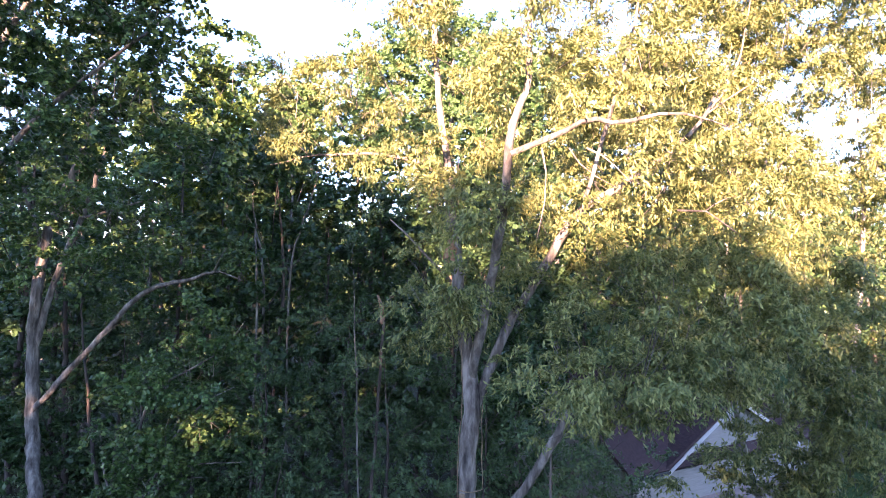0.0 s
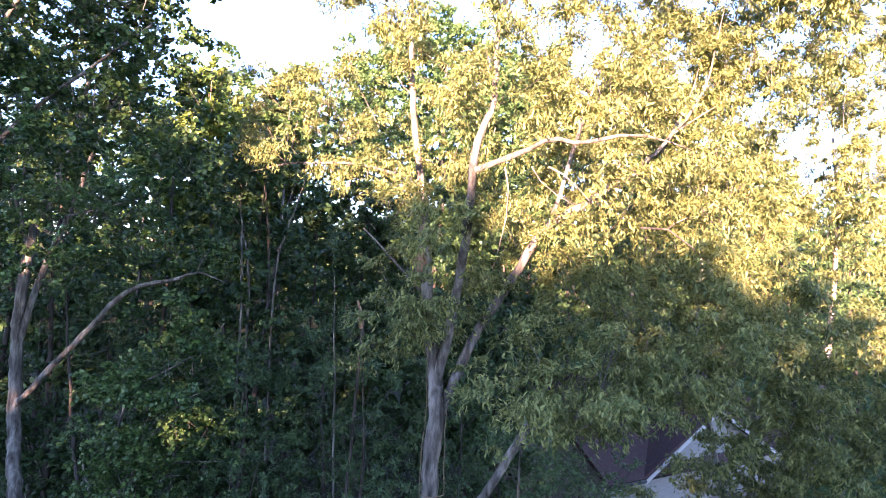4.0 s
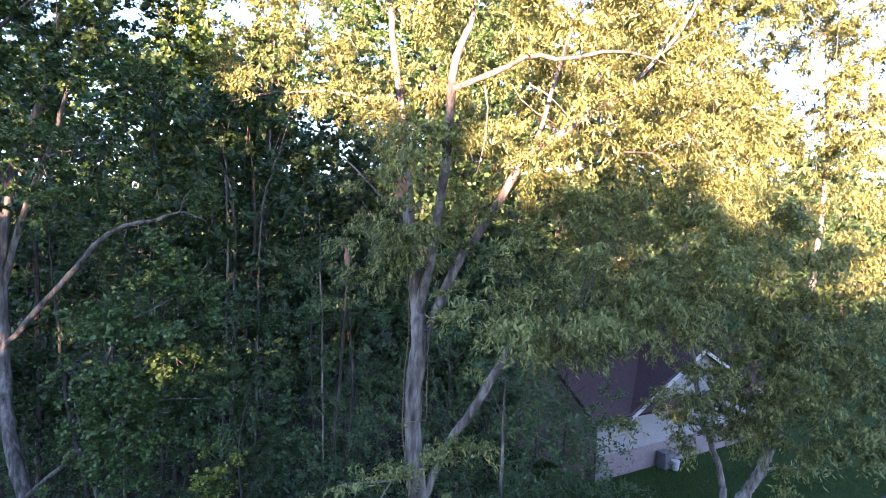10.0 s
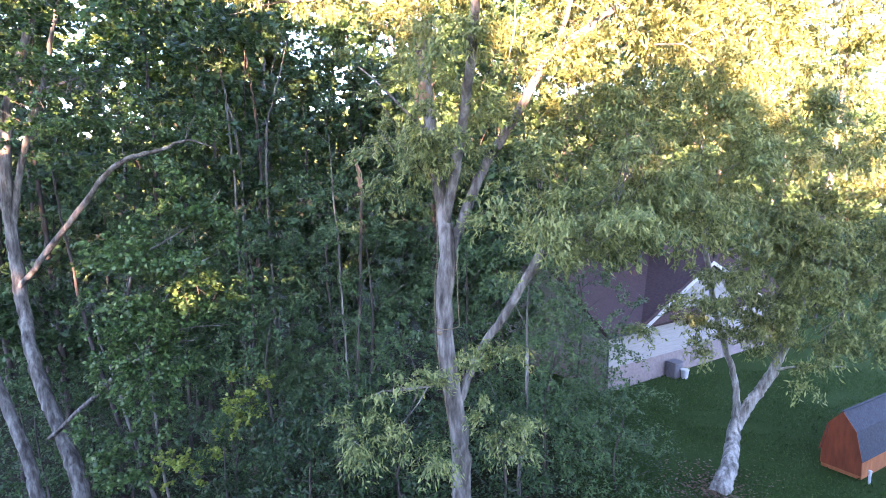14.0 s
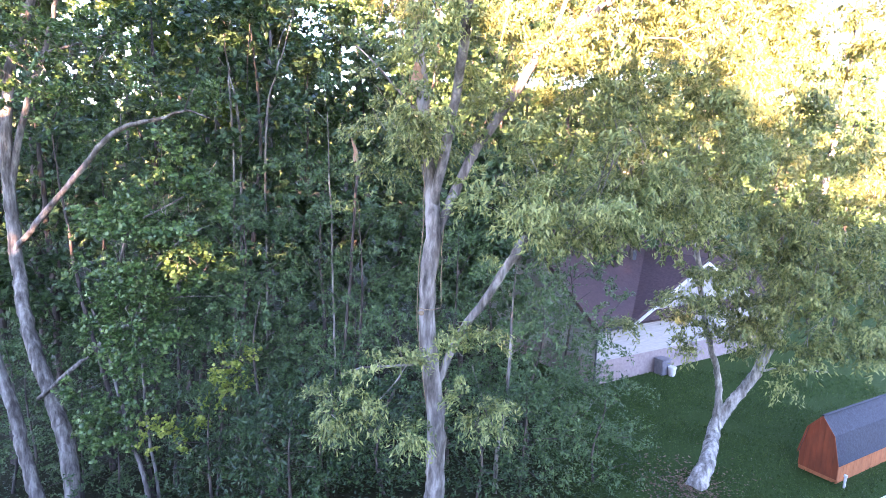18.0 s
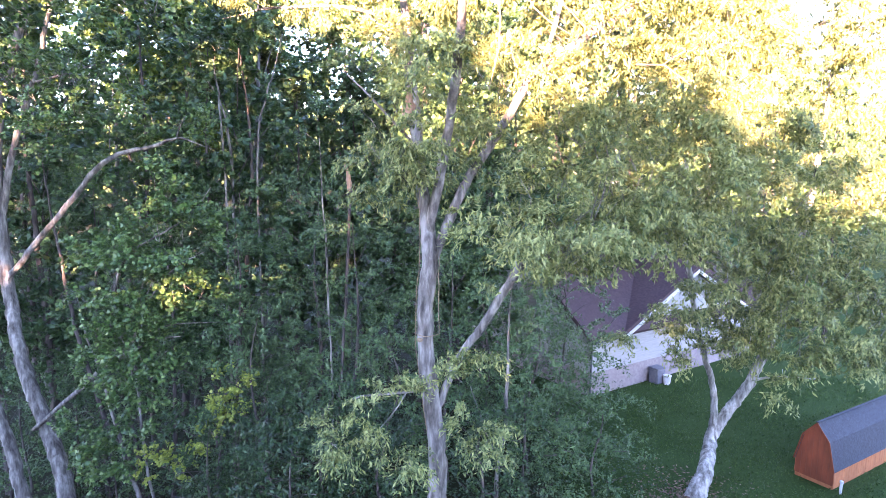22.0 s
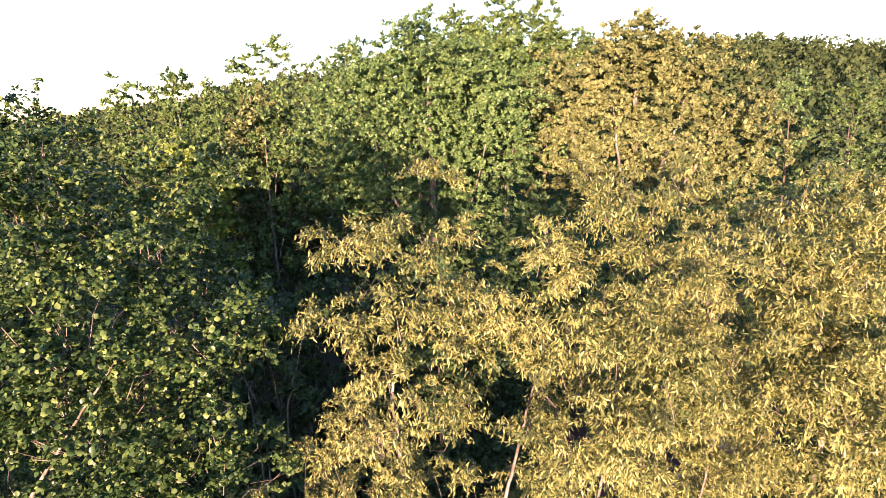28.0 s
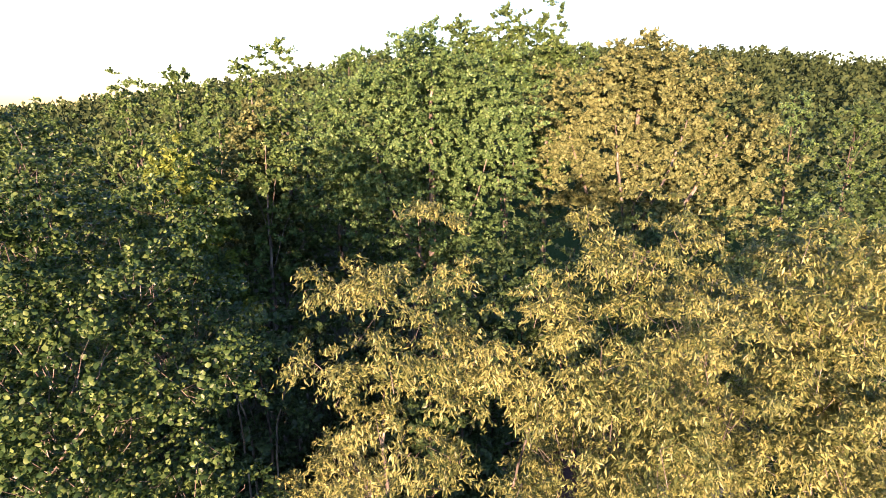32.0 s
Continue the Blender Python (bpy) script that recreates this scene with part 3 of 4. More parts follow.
# ---- trees at the wood's edge ----
tree("grey-trunked forked tree with round green leaves", (-10.6, 18.3, -2.9),
     [[(-10.5, 18.3, -3.2, 0.36), (-10.9, 18.4, -0.2, 0.3), (-11.4, 18.6, 1.5, 0.27), (-12.4, 19, 4, 0.24), (-12.9, 19.5, 6.26, 0.22), (-12.95, 19.5, 9, 0.2), (-12.6, 19.5, 12, 0.17), (-11.6, 19.5, 15, 0.12), (-10.8, 19, 19, 0.05)],
      [(-12.91, 19.50, 6.06, 0.130), (-10.89, 18.80, 8.03, 0.120), (-8.72, 18.00, 10.00, 0.100), (-7.04, 17.50, 10.54, 0.070), (-6.25, 17.20, 10.71, 0.040), (-5.51, 17.00, 10.48, 0.015)],
      [(-6.36, 17.20, 10.69, 0.030), (-6.25, 17.20, 11.02, 0.025), (-6.01, 17.10, 11.41, 0.010)],
      [(-12.87, 19.50, 8.16, 0.150), (-12.18, 19.30, 10.48, 0.130), (-11.18, 19.00, 12.85, 0.100), (-10.68, 18.80, 14.12, 0.080), (-9.96, 18.50, 16.08, 0.040)],
      [(-11.43, 19.10, 12.36, 0.060), (-9.96, 18.60, 12.61, 0.050), (-8.68, 18.20, 12.91, 0.020)],
      [(-12.7, 19.5, 11, 0.1), (-13.4, 19, 14, 0.07), (-14, 19, 17, 0.03)],
      [(-11.6, 18.4, 1.6, 0.1), (-9.35, 16.8, 3.4, 0.09), (-8.26, 16.6, 4.4, 0.08), (-7.02, 16.6, 5.0, 0.05), (-6.2, 16.5, 5.2, 0.02)],
      [(-8.26, 16.6, 4.4, 0.06), (-7.82, 16.3, 6.66, 0.05), (-7.33, 16.2, 7.68, 0.045), (-6.56, 16.2, 8.14, 0.035), (-5.68, 16.2, 8.67, 0.025), (-5.13, 16.2, 9.4, 0.01)],
      [(-7.6, 16.4, 4.8, 0.05), (-7.0, 16.2, 6.1, 0.04), (-6.19, 16.2, 7.14, 0.03), (-5.35, 16.2, 7.65, 0.012)],
      [(-7.6, 16.4, 5.0, 0.035), (-6.42, 16.35, 5.57, 0.03), (-5.02, 16.3, 5.68, 0.01)]],
     [(-12.4, 18.5, 16.6, 2.4, 2.2, 2.0), (-9, 17.5, 15.5, 2.4, 2, 2), (-13.5, 18, 13, 2.2, 2, 2), (-9.5, 17.5, 12, 2, 1.8, 1.6), (-7.4, 16.3, 6.5, 1.5, 1.2, 1.4), (-6.3, 16.1, 8.0, 1.4, 1.2, 1.2), (-8.0, 16.3, 3.8, 1.2, 1.1, 1.1), (-5.6, 16, 6.6, 0.9, 0.8, 0.8), (-7.2, 16.2, 4.6, 1.1, 1.0, 0.9), (-8.5, 16.4, 1.5, 0.8, 0.8, 0.8), (-7.6, 18.6, 10.9, 0.8, 0.8, 0.6), (-6.2, 18.2, 11.1, 0.7, 0.6, 0.5), (-9.6, 19.2, 9.6, 0.7, 0.7, 0.5), (-6.2, 15.8, 9.2, 0.9, 0.8, 0.7), (-7.4, 15.6, 7.9, 1.0, 0.8, 0.8), (-7.5, 15.7, 5.2, 0.9, 0.8, 0.8), (-6.8, 15.7, 6.2, 0.8, 0.7, 0.7)],
     2.1, "broad", LEAF_ROUND, BARK_MID, 13)
tree("spreading tree with round glossy leaves and pale twigs", (-9.6, 10.5, 0),
     [[(-9.6, 10.5, -0.2, 0.28), (-9.4, 10.5, 6, 0.22), (-8.6, 10.6, 12, 0.15), (-7.5, 10.8, 18, 0.08), (-7, 10.8, 22, 0.03)],
      [(-9, 10.5, 10.5, 0.1), (-7, 10.3, 13.2, 0.06), (-4.6, 9.9, 14.9, 0.02)],
      [(-8.3, 10.6, 14, 0.08), (-6, 10, 17, 0.04), (-4.4, 9.8, 19, 0.02)]],
     [(-5.2, 10, 15.2, 1.6, 1.4, 1.1), (-7, 10.2, 15.5, 1.8, 1.6, 1.6), (-5.2, 10.2, 17.6, 1.7, 1.6, 1.5), (-7.5, 10.5, 18.8, 2.0, 1.8, 1.8), (-5.0, 9.7, 19.2, 1.4, 1.3, 1.1), (-6.9, 12.5, 20.8, 1.8, 1.9, 1.6), (-4.4, 12.5, 18.6, 1.4, 1.6, 1.6), (-8.8, 15, 21.6, 2, 2, 1.8), (-9.6, 16.6, 19.4, 2.0, 1.9, 1.7), (-11.5, 14.5, 19.5, 2.0, 1.9, 1.7), (-3.1, 10.4, 18.9, 0.9, 0.9, 0.8), (-3.6, 10.2, 16.6, 1.2, 1.1, 1.0), (-4.6, 11.4, 20.2, 0.9, 0.9, 0.8), (-6.2, 10.4, 21.0, 0.9, 1.0, 0.9), (-4.8, 14, 21.2, 1.1, 1.1, 0.9), (-4.4, 10.4, 12.8, 0.9, 0.9, 0.7), (-5.7, 10.4, 13.5, 1.1, 1.0, 0.8), (-3.7, 10.6, 13.7, 0.7, 0.7, 0.6), (-7.2, 10.6, 13.4, 1.2, 1.2, 1.0)],
     2.4, "round", LEAF_GLOSSY, BARK_GREY, 14)

tree("leaning bark-scarred trunk at the wood's edge", (-10.6, 17, -2.4),
     [[(-10.5, 17, -2.6, 0.26), (-11.05, 17, -0.2, 0.22), (-11.4, 17, 1.3, 0.2), (-11.83, 17, 2.9, 0.18), (-12.9, 17.2, 6.5, 0.14), (-14, 17.5, 10, 0.08)]],
     [(-14, 17.5, 10.4, 1.6, 1.4, 1.3)], 1.5, "broad", LEAF_ROUND, BARK_MID, 15)

# ---- understory and the trees behind ----
rng0 = np.random.default_rng(5)
for i in range(12):
    x = -17 + i * 1.75 + rng0.uniform(-0.5, 0.5)
    wild_tree("slender shaded woodland tree with dark green leaves", x, 24 + rng0.uniform(-1.5, 4), 0, rng0.uniform(17.5, 20.5) - (2.6 if x > -10.5 else 0), 2.8, 1.0, "mid", LEAF_DARK, BARK_DARK, 40 + i, "slender trees of the wood", 0.75)
for i, (x, y, h, w) in enumerate([(-12.5, 27.5, 10.5, 3), (-9, 28.5, 10, 3), (-5.6, 27.5, 10.5, 3), (-2.2, 28, 10, 3), (-16, 27, 10.5, 3), (1.4, 27, 9.5, 3), (-12.8, 19.8, 3.2, 2), (-11.9, 21.2, 3, 2.2), (-14.2, 20.6, 3.6, 2.2), (-9.6, 19, 1.2, 1.6), (-4, 16.5, 6.5, 2.4), (-1.5, 17.5, 9, 2.4), (1.5, 18, 8, 2.4), (4.2, 18.5, 6.5, 2.2), (3.5, 16, 4, 1.8), (6, 17, 3.6, 1.8), (-0.5, 15.5, 6, 2), (-2.8, 19.5, 10, 2.6), (-5.5, 19.5, 9, 2.6), (0.8, 20.5, 9.5, 2.6), (3, 21.5, 8.5, 2.4), (5.8, 21.5, 7, 2.2), (-8.5, 21, 9, 2.6), (-11.5, 22.5, 10, 2.8), (-1.6, 13.5, 4.8, 1.6), (-3.2, 14.2, 4.6, 1.8), (-0.2, 13.0, 4.6, 1.4), (1.9, 12.8, 4.6, 1.2), (-4.8, 14.8, 4.0, 1.8), (-2.2, 12.2, 4.4, 1.3)]):
    # the front saplings take the leaf with shade painted in
    wild_tree("leafy understory sapling in deep shade", x, y, 0, h, w, 0.35 if y > 25 else 0.78, "fine", LEAF_LOW_SHADE if i > 23 else LEAF_UNDER, BARK_DARK, 60 + i, "understory saplings", 0.85, name="sapling", category="sapling")
rngb = np.random.default_rng(77)
SKYLINE = ([-40, -34, -28, -22, -17, -11, -6, -1, 4], [21, 21.8, 23.4, 25.9, 27.4, 28.0, 28.3, 28.8, 29])
for y0, low, step in ((34, 5.6, 4.4), (41, 3.0, 4.6), (48, 0.0, 4.4)):
    for i in range(9):
        x = -38 + i * step + rngb.uniform(-1, 1) + (y0 - 34) * 0.15
        if y0 < 40 and x > -7:
            continue
        y = y0 + rngb.uniform(-1.6, 1.6)
        top = float(np.interp(x * 47 / y, *SKYLINE)) + 1.0 - low - rngb.uniform(0, 1.4)
        wild_tree("tall green tree in the wood behind", x, y, 0, top, rngb.uniform(2.7, 3.5), 1.1, "far", LEAF_GREEN, BARK_GREY, 80 + i + y0, "tall trees behind")
for i, (x, h) in enumerate(((3.4, 27.4), (6.4, 28.4), (9.6, 28.0))):
    tree("tall dense green tree behind the poplar", (x, 48, 0), [[(x, 48, -0.2, 0.35), (x, 48, 12, 0.25), (x, 48, h, 0.05)], [(x, 48, 14, 0.1), (x - 1.2, 47.5, 22, 0.03)], [(x, 48, 15, 0.1), (x + 1.2, 47.5, 23, 0.03)]],
         [(x, 48, h, 1.7, 1.6, 2.0), (x - 1.1, 47.5, h - 2.2, 1.9, 1.8, 2.2), (x + 1.1, 47.6, h - 2.0, 1.9, 1.8, 2.2), (x, 47.3, h - 5, 2.6, 2.2, 2.8), (x, 47.3, h - 9, 2.8, 2.2, 3.0)], 2.0, "far", LEAF_GREEN, BARK_GREY, 190 + i, "dense trees behind", twigs=False)
tree("tall rounded bright green poplar", (0.7, 36, 0),
     [[(0.7, 36, -0.2, 0.45), (0.6, 36, 8.4, 0.36), (0.7, 36, 16.4, 0.25), (0.7, 36, 25.4, 0.06)],
      [(0.7, 36, 13.4, 0.16), (-1.6, 35.6, 17.4, 0.1), (-2.6, 35.5, 21.4, 0.04)], [(0.7, 36, 12.4, 0.16), (2.6, 35.4, 16.4, 0.1), (3.8, 35.4, 20.4, 0.04)]],
     [(-4.4, 35.6, 22.6, 2.5, 2.4, 2.9), (-5.0, 35.4, 19.4, 2.2, 2.0, 2.7), (5.2, 36, 22.8, 1.9, 1.9, 2.2), (0.2, 36, 26.1, 1.9, 1.8, 1.4), (0.7, 36, 22.4, 4.2, 4, 4.2), (-2.4, 35.5, 21.4, 3.2, 3, 3.6), (3.8, 35.5, 21.2, 3.2, 3, 3.8), (0.3, 36, 24.8, 2.8, 2.8, 2.1), (-2, 35.5, 24.1, 2.2, 2.2, 1.9), (3, 36, 23.8, 2.4, 2.2, 1.9),
      (1.5, 34.5, 17.9, 3, 2.6, 2.8), (3.8, 34.5, 16.4, 2.4, 2.2, 2.4), (-3.4, 35.5, 18.4, 2.4, 2.4, 2.6), (-0.5, 35.2, 14.4, 3.6, 2.8, 2.4), (2.5, 34.8, 12.8, 2.8, 2.4, 2)], 1.7, "poplar", LEAF_POPLAR, BARK_GREY, 100, twigs=False)
tree("broad olive-gold tree with pale limbs", (14.5, 42, 0),
     [[(14.5, 42, -0.2, 0.5), (14.4, 42, 8.4, 0.4), (14.6, 41.6, 16.4, 0.3), (14.5, 42, 25.4, 0.06)],
      [(14.4, 42, 11.4, 0.22), (11.5, 40.6, 16.4, 0.16), (9.6, 40.4, 21.4, 0.06)], [(14.5, 42, 11.4, 0.22), (17.5, 40.4, 16.9, 0.17), (20, 40.6, 21.4, 0.06)],
      [(14.5, 41.8, 14.4, 0.16), (15.8, 39.6, 18.9, 0.12), (17, 40, 22.4, 0.05)], [(14.4, 41.8, 13.4, 0.16), (12.8, 39.5, 18.4, 0.12), (12.4, 40, 22.4, 0.05)]],
     [(14.5, 42, 23.4, 5, 4, 3.4), (9.5, 41.5, 23, 3.6, 3.2, 2.6), (19.5, 42, 22, 4, 3.4, 3.2), (14, 41, 25.6, 3.4, 3, 1.7), (17.5, 42, 25, 2.6, 2.4, 1.9), (11, 40.6, 20, 3.2, 2.6, 2.2),
      (16, 40.6, 19.6, 3.4, 2.6, 2.2), (21.5, 41, 19.4, 3, 2.8, 2.4), (15, 42.3, 27.1, 0.9, 0.9, 0.8), (14.5, 40, 17, 4, 2.4, 2), (10, 39.6, 16.8, 3, 2.2, 2), (19.5, 40, 16.6, 3.4, 2.4, 2)], 2.1, "far", LEAF_OLIVE, BARK_MID, 101, twigs=False)
wild_tree("small gold-leaved tree among the green ones", -9.9, 37.5, 0, 24.3, 2.8, 2.4, "far", LEAF_OLIVE, BARK_MID, 102, tall=0.4)
wild_tree("yellow-green topped tree at the wood's shaded hollow", -11.6, 30.5, 0, 22.4, 3.0, 2.2, "far", LEAF_LIME, BARK_DARK, 103, tall=0.4)
for i, (x, y, h, w) in enumerate([(35.7, 60, 25.4, 3.4), (40.6, 58, 23.4, 4.2), (46, 66, 25, 5), (30, 66, 23, 5), (52, 62, 21, 5), (26, 38, 14, 4.5), (32.5, 48, 17.5, 4.5), (45, 54, 18, 4.5), (38, 50, 14, 4)]):
    wild_tree("upright green tree beyond the yard", x, y, 0, h, w, 0.75, "far", LEAF_POPLAR if i in (0, 5) else LEAF_GREEN if i % 2 else LEAF_UNDER, BARK_DARK, 110 + i, "trees beyond the yard", 0.8)

for i, (x, y, h) in enumerate([(3.5, 28, 17), (7.5, 29, 18), (11.5, 30.5, 18.5), (16, 32, 18), (20.5, 33, 17), (25, 34, 17), (5.5, 32, 18)]):
    wild_tree("slender shaded woodland tree with dark green leaves", x, y, 0, h, 3.2, 0.8, "mid", LEAF_DARK, BARK_DARK, 150 + i, "slender trees of the wood", 0.6)

tree("slim crooked sapling with sparse dark leaves", (2.5, 14, 0.9),
     [[(2.45, 14, 0.8, 0.075), (2.5, 14, 1.5, 0.07), (2.51, 14, 2.74, 0.06), (2.65, 14, 3.74, 0.055), (2.65, 14, 4.46, 0.05), (2.7, 14, 5.5, 0.04), (2.68, 14, 6.5, 0.025), (2.75, 14.1, 7.6, 0.01)],
      [(2.5, 14, 2.8, 0.035), (2.28, 14, 3.34, 0.03), (2.16, 14, 3.55, 0.025), (1.76, 14, 4.7, 0.01)], [(2.68, 14, 5.0, 0.02), (3.3, 14.2, 5.5, 0.008)], [(2.7, 14, 5.9, 0.02), (2.3, 14.1, 6.8, 0.008)]],
     [(3.4, 14.4, 5.4, 0.8, 0.7, 0.6), (2.5, 14.2, 7.2, 0.9, 0.8, 0.6), (4.4, 15, 3.2, 1.1, 0.9, 0.8), (3.7, 15, 6.4, 1.0, 0.8, 0.8), (4.9, 15.2, 5.8, 0.9, 0.8, 0.9)], 1.1, "fine", LEAF_UNDER, BARK_GREY, 171, name="sapling", category="sapling")
# shrub leaves coloured bright to stand in for sun that doesn't reach them
tree("low shrub with hanging yellow-green leaves, sunlight painted into their colour", (-5.4, 16.6, -1.6),
     [[(-5.5, 16.8, -1.9, 0.05), (-5.3, 16.7, 1.5, 0.04), (-5.0, 16.6, 3.6, 0.02)], [(-5.4, 16.7, 0.2, 0.03), (-6.5, 16.5, 1.6, 0.015)], [(-5.3, 16.7, 0.6, 0.03), (-7.3, 16.5, 1.5, 0.012)]],
     [(-4.7, 16.4, 3.7, 0.6, 0.5, 0.55), (-5.2, 16.4, 3.0, 0.45, 0.4, 0.6), (-7.3, 16.4, 1.2, 0.3, 0.3, 0.55), (-6.5, 16.4, 1.3, 0.3, 0.3, 0.6), (-5.8, 16.4, 2.3, 0.3, 0.3, 0.5), (-6.0, 16.4, 1.5, 0.25, 0.25, 0.4)], 2.2, "round", LEAF_YELLOW_SUNLIT, BARK_DARK, 172, name="shrub", category="shrub")
for i, pts in enumerate(([(-8.8, 20.1, -3.1, 0.12), (-9.6, 20, -0.3, 0.1), (-10.3, 20, 1.6, 0.09), (-11.4, 20.2, 6, 0.06), (-12, 20.4, 10, 0.02)], [(-8.9, 20.5, -3.1, 0.09), (-9.3, 20.3, -0.6, 0.08), (-9.6, 20.3, 2, 0.07), (-9.9, 20.6, 7, 0.03)])):
    tree("thin leaning bare-stemmed tree in the shade", pts[0][:3], [pts], [(pts[-1][0], pts[-1][1], pts[-1][2], 1.0, 0.9, 0.9)], 0.8, "fine", LEAF_DARK, BARK_DARK, 175 + i, "thin leaning trees")

PALE_STEMS = [[(-6.56, 22.00, 9.01, 0.050), (-6.67, 22.00, 11.41, 0.045), (-6.78, 22.00, 12.77, 0.035), (-6.88, 22.00, 13.72, 0.010)],
              [(-5.34, 22.00, 8.87, 0.050), (-5.27, 22.00, 11.49, 0.045), (-4.80, 22.00, 13.27, 0.030), (-4.43, 22.00, 14.63, 0.012)],
              [(-6.51, 22.50, 8.80, 0.060), (-6.53, 22.50, 11.06, 0.055), (-6.74, 22.50, 12.06, 0.040), (-7.24, 22.50, 13.02, 0.020)],
              [(-2.13, 17.50, 3.33, 0.035), (-2.27, 17.50, 6.80, 0.035), (-2.36, 17.50, 8.79, 0.025), (-2.45, 17.50, 10.87, 0.010)],
              [(-8.32, 18.50, -1.33, 0.080), (-8.91, 18.50, 0.98, 0.075), (-9.23, 18.50, 2.67, 0.060), (-10.01, 18.60, 4.99, 0.030)],
              [(-8.13, 18.80, -1.29, 0.060), (-8.35, 18.80, 0.29, 0.055), (-8.45, 18.80, 1.64, 0.050), (-8.64, 18.80, 4.28, 0.020)]]
for i, pts in enumerate(PALE_STEMS):
    low = (pts[0][0] + 0.1, pts[0][1], ground_height(pts[0][0], pts[0][1]) - 0.15, pts[0][3] * 1.3)
    tree("thin pale-stemmed sapling in the shaded wood", low[:3], [[low] + pts], [(pts[-1][0], pts[-1][1], pts[-1][2] + 0.3, 0.7, 0.6, 0.6)], 0.9, "fine", LEAF_UNDER, BARK_MID, 300 + i, "pale-stemmed saplings", name="sapling", category="sapling")

# ---- low plants on the wood's floor ----
def undergrowth():
    rng = np.random.default_rng(21)
    n, per = 4800, 10
    ys = 8.5 + 36 * rng.random(n) ** 1.5
    xs = rng.uniform(-1, 1, n) * (11 + 0.35 * ys) - 6 - 0.15 * ys
    zs = np.array([ground_height(p, q) for p, q in zip(xs, ys)])
    tall = rng.uniform(0.25, 1.1, n)
    k = np.repeat(np.arange(n), per)
    a = rng.uniform(0, 6.283, len(k))
    out = rng.uniform(0.05, 1, len(k)) * 0.5
    c = np.stack([xs[k] + np.cos(a) * out, ys[k] + np.sin(a) * out, zs[k] + tall[k] * rng.uniform(0.1, 1, len(k))], 1)
    ax = unit(np.stack([np.cos(a), np.sin(a), rng.uniform(-0.5, 0.5, len(k))], 1))
    side = unit(np.cross(ax, rng.normal(size=(len(k), 3)) * 0.4 + np.array([0, 0, 1.0])))
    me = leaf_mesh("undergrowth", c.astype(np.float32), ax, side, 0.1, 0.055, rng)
    # floor plants darkened by colour, as deep shade would
    me.materials.append(LEAF_LOW_SHADE)
    tagged(new("undergrowth", me), "low leafy plants covering the shaded woodland floor", "undergrowth", kind="stuff")


undergrowth()


def grass():
    rng = np.random.default_rng(22)
    n = 42000
    xs, ys = rng.uniform(4.5, 22, n), rng.uniform(11, 28, n)
    keep = np.sin(xs * 1.3 + np.sin(ys * 0.9) * 2) + np.sin(ys * 1.7 + xs * 0.4) + rng.normal(size=n) * 0.8 > -0.9
    xs, ys = xs[keep], ys[keep]
    n = len(xs)
    zs = np.array([ground_height(p, q) for p, q in zip(xs, ys)])
    c = np.stack([xs, ys, zs + rng.uniform(0.02, 0.07, n)], 1)
    ax = unit(rng.normal(size=(n, 3)) * np.array([0.7, 0.7, 0.2]) + np.array([0, 0, 0.7]))
    side = unit(np.cross(ax, rng.normal(size=(n, 3))))
    me = leaf_mesh("grass", c.astype(np.float32), ax, side, 0.13, 0.03, rng)
    me.materials.append(LEAF_GRASS)
    tagged(new("grass", me), "short uneven green grass blades of the lawn", "grass", kind="stuff")
    n = 900
    a, r = rng.uniform(0, 6.283, n), np.abs(rng.normal(size=n)) * 1.2
    xs, ys = 8.9 + np.cos(a) * r, 17.0 + np.sin(a) * r
    c = np.stack([xs, ys, np.array([ground_height(p, q) for p, q in zip(xs, ys)]) + rng.uniform(0.02, 0.05, n)], 1)
    ax = unit(rng.normal(size=(n, 3)) * np.array([1, 1, 0.15]))
    side = unit(np.cross(ax, np.array([0, 0, 1.0]) + rng.normal(size=(n, 3)) * 0.2))
    me = leaf_mesh("fallen_leaves", c.astype(np.float32), ax, side, 0.12, 0.07, rng)
    me.materials.append(DRY_LEAF)
    tagged(new("fallen_leaves", me), "dry brown fallen leaves round the lawn tree's foot", "leaves", kind="stuff")


grass()

# ---- far woods on the hills ----

def far_woods():
    rng = np.random.default_rng(9)
    n, per = 3400, 34
    ys = 85 + 400 * rng.random(n) ** 0.8
    xs = rng.uniform(-1, 1, n) * (ys * 0.9 + 20)
    hs = rng.uniform(11, 19, n)
    zs = np.array([ground_height(a, b) for a, b in zip(xs, ys)])
    k = np.repeat(np.arange(n), per)
    d = unit(rng.normal(size=(len(k), 3)))
    d[:, 2] = np.abs(d[:, 2]) * 1.3 - 0.3
    r = np.stack([hs * 0.2, hs * 0.2, hs * 0.5], 1)[k]
    c = np.stack([xs, ys, zs + hs * 0.45], 1)[k] + d * r * rng.uniform(0.7, 1.08, (len(k), 1))
    ax = unit(rng.normal(size=(len(k), 3)) + d)
    side = unit(np.cross(ax, rng.normal(size=(len(k), 3))))
    size = (0.45 + 0.55 * np.clip(ys / 300, 0, 1.2))[k]
    me = leaf_mesh("far_woods", c.astype(np.float32), ax, side, 2.3, 1.8, rng, 0.25, size)
    me.materials.append(LEAF_FAR)
    tagged(new("far_woods", me), "dense green woods covering the distant hillside", "woods", kind="stuff")


far_woods()


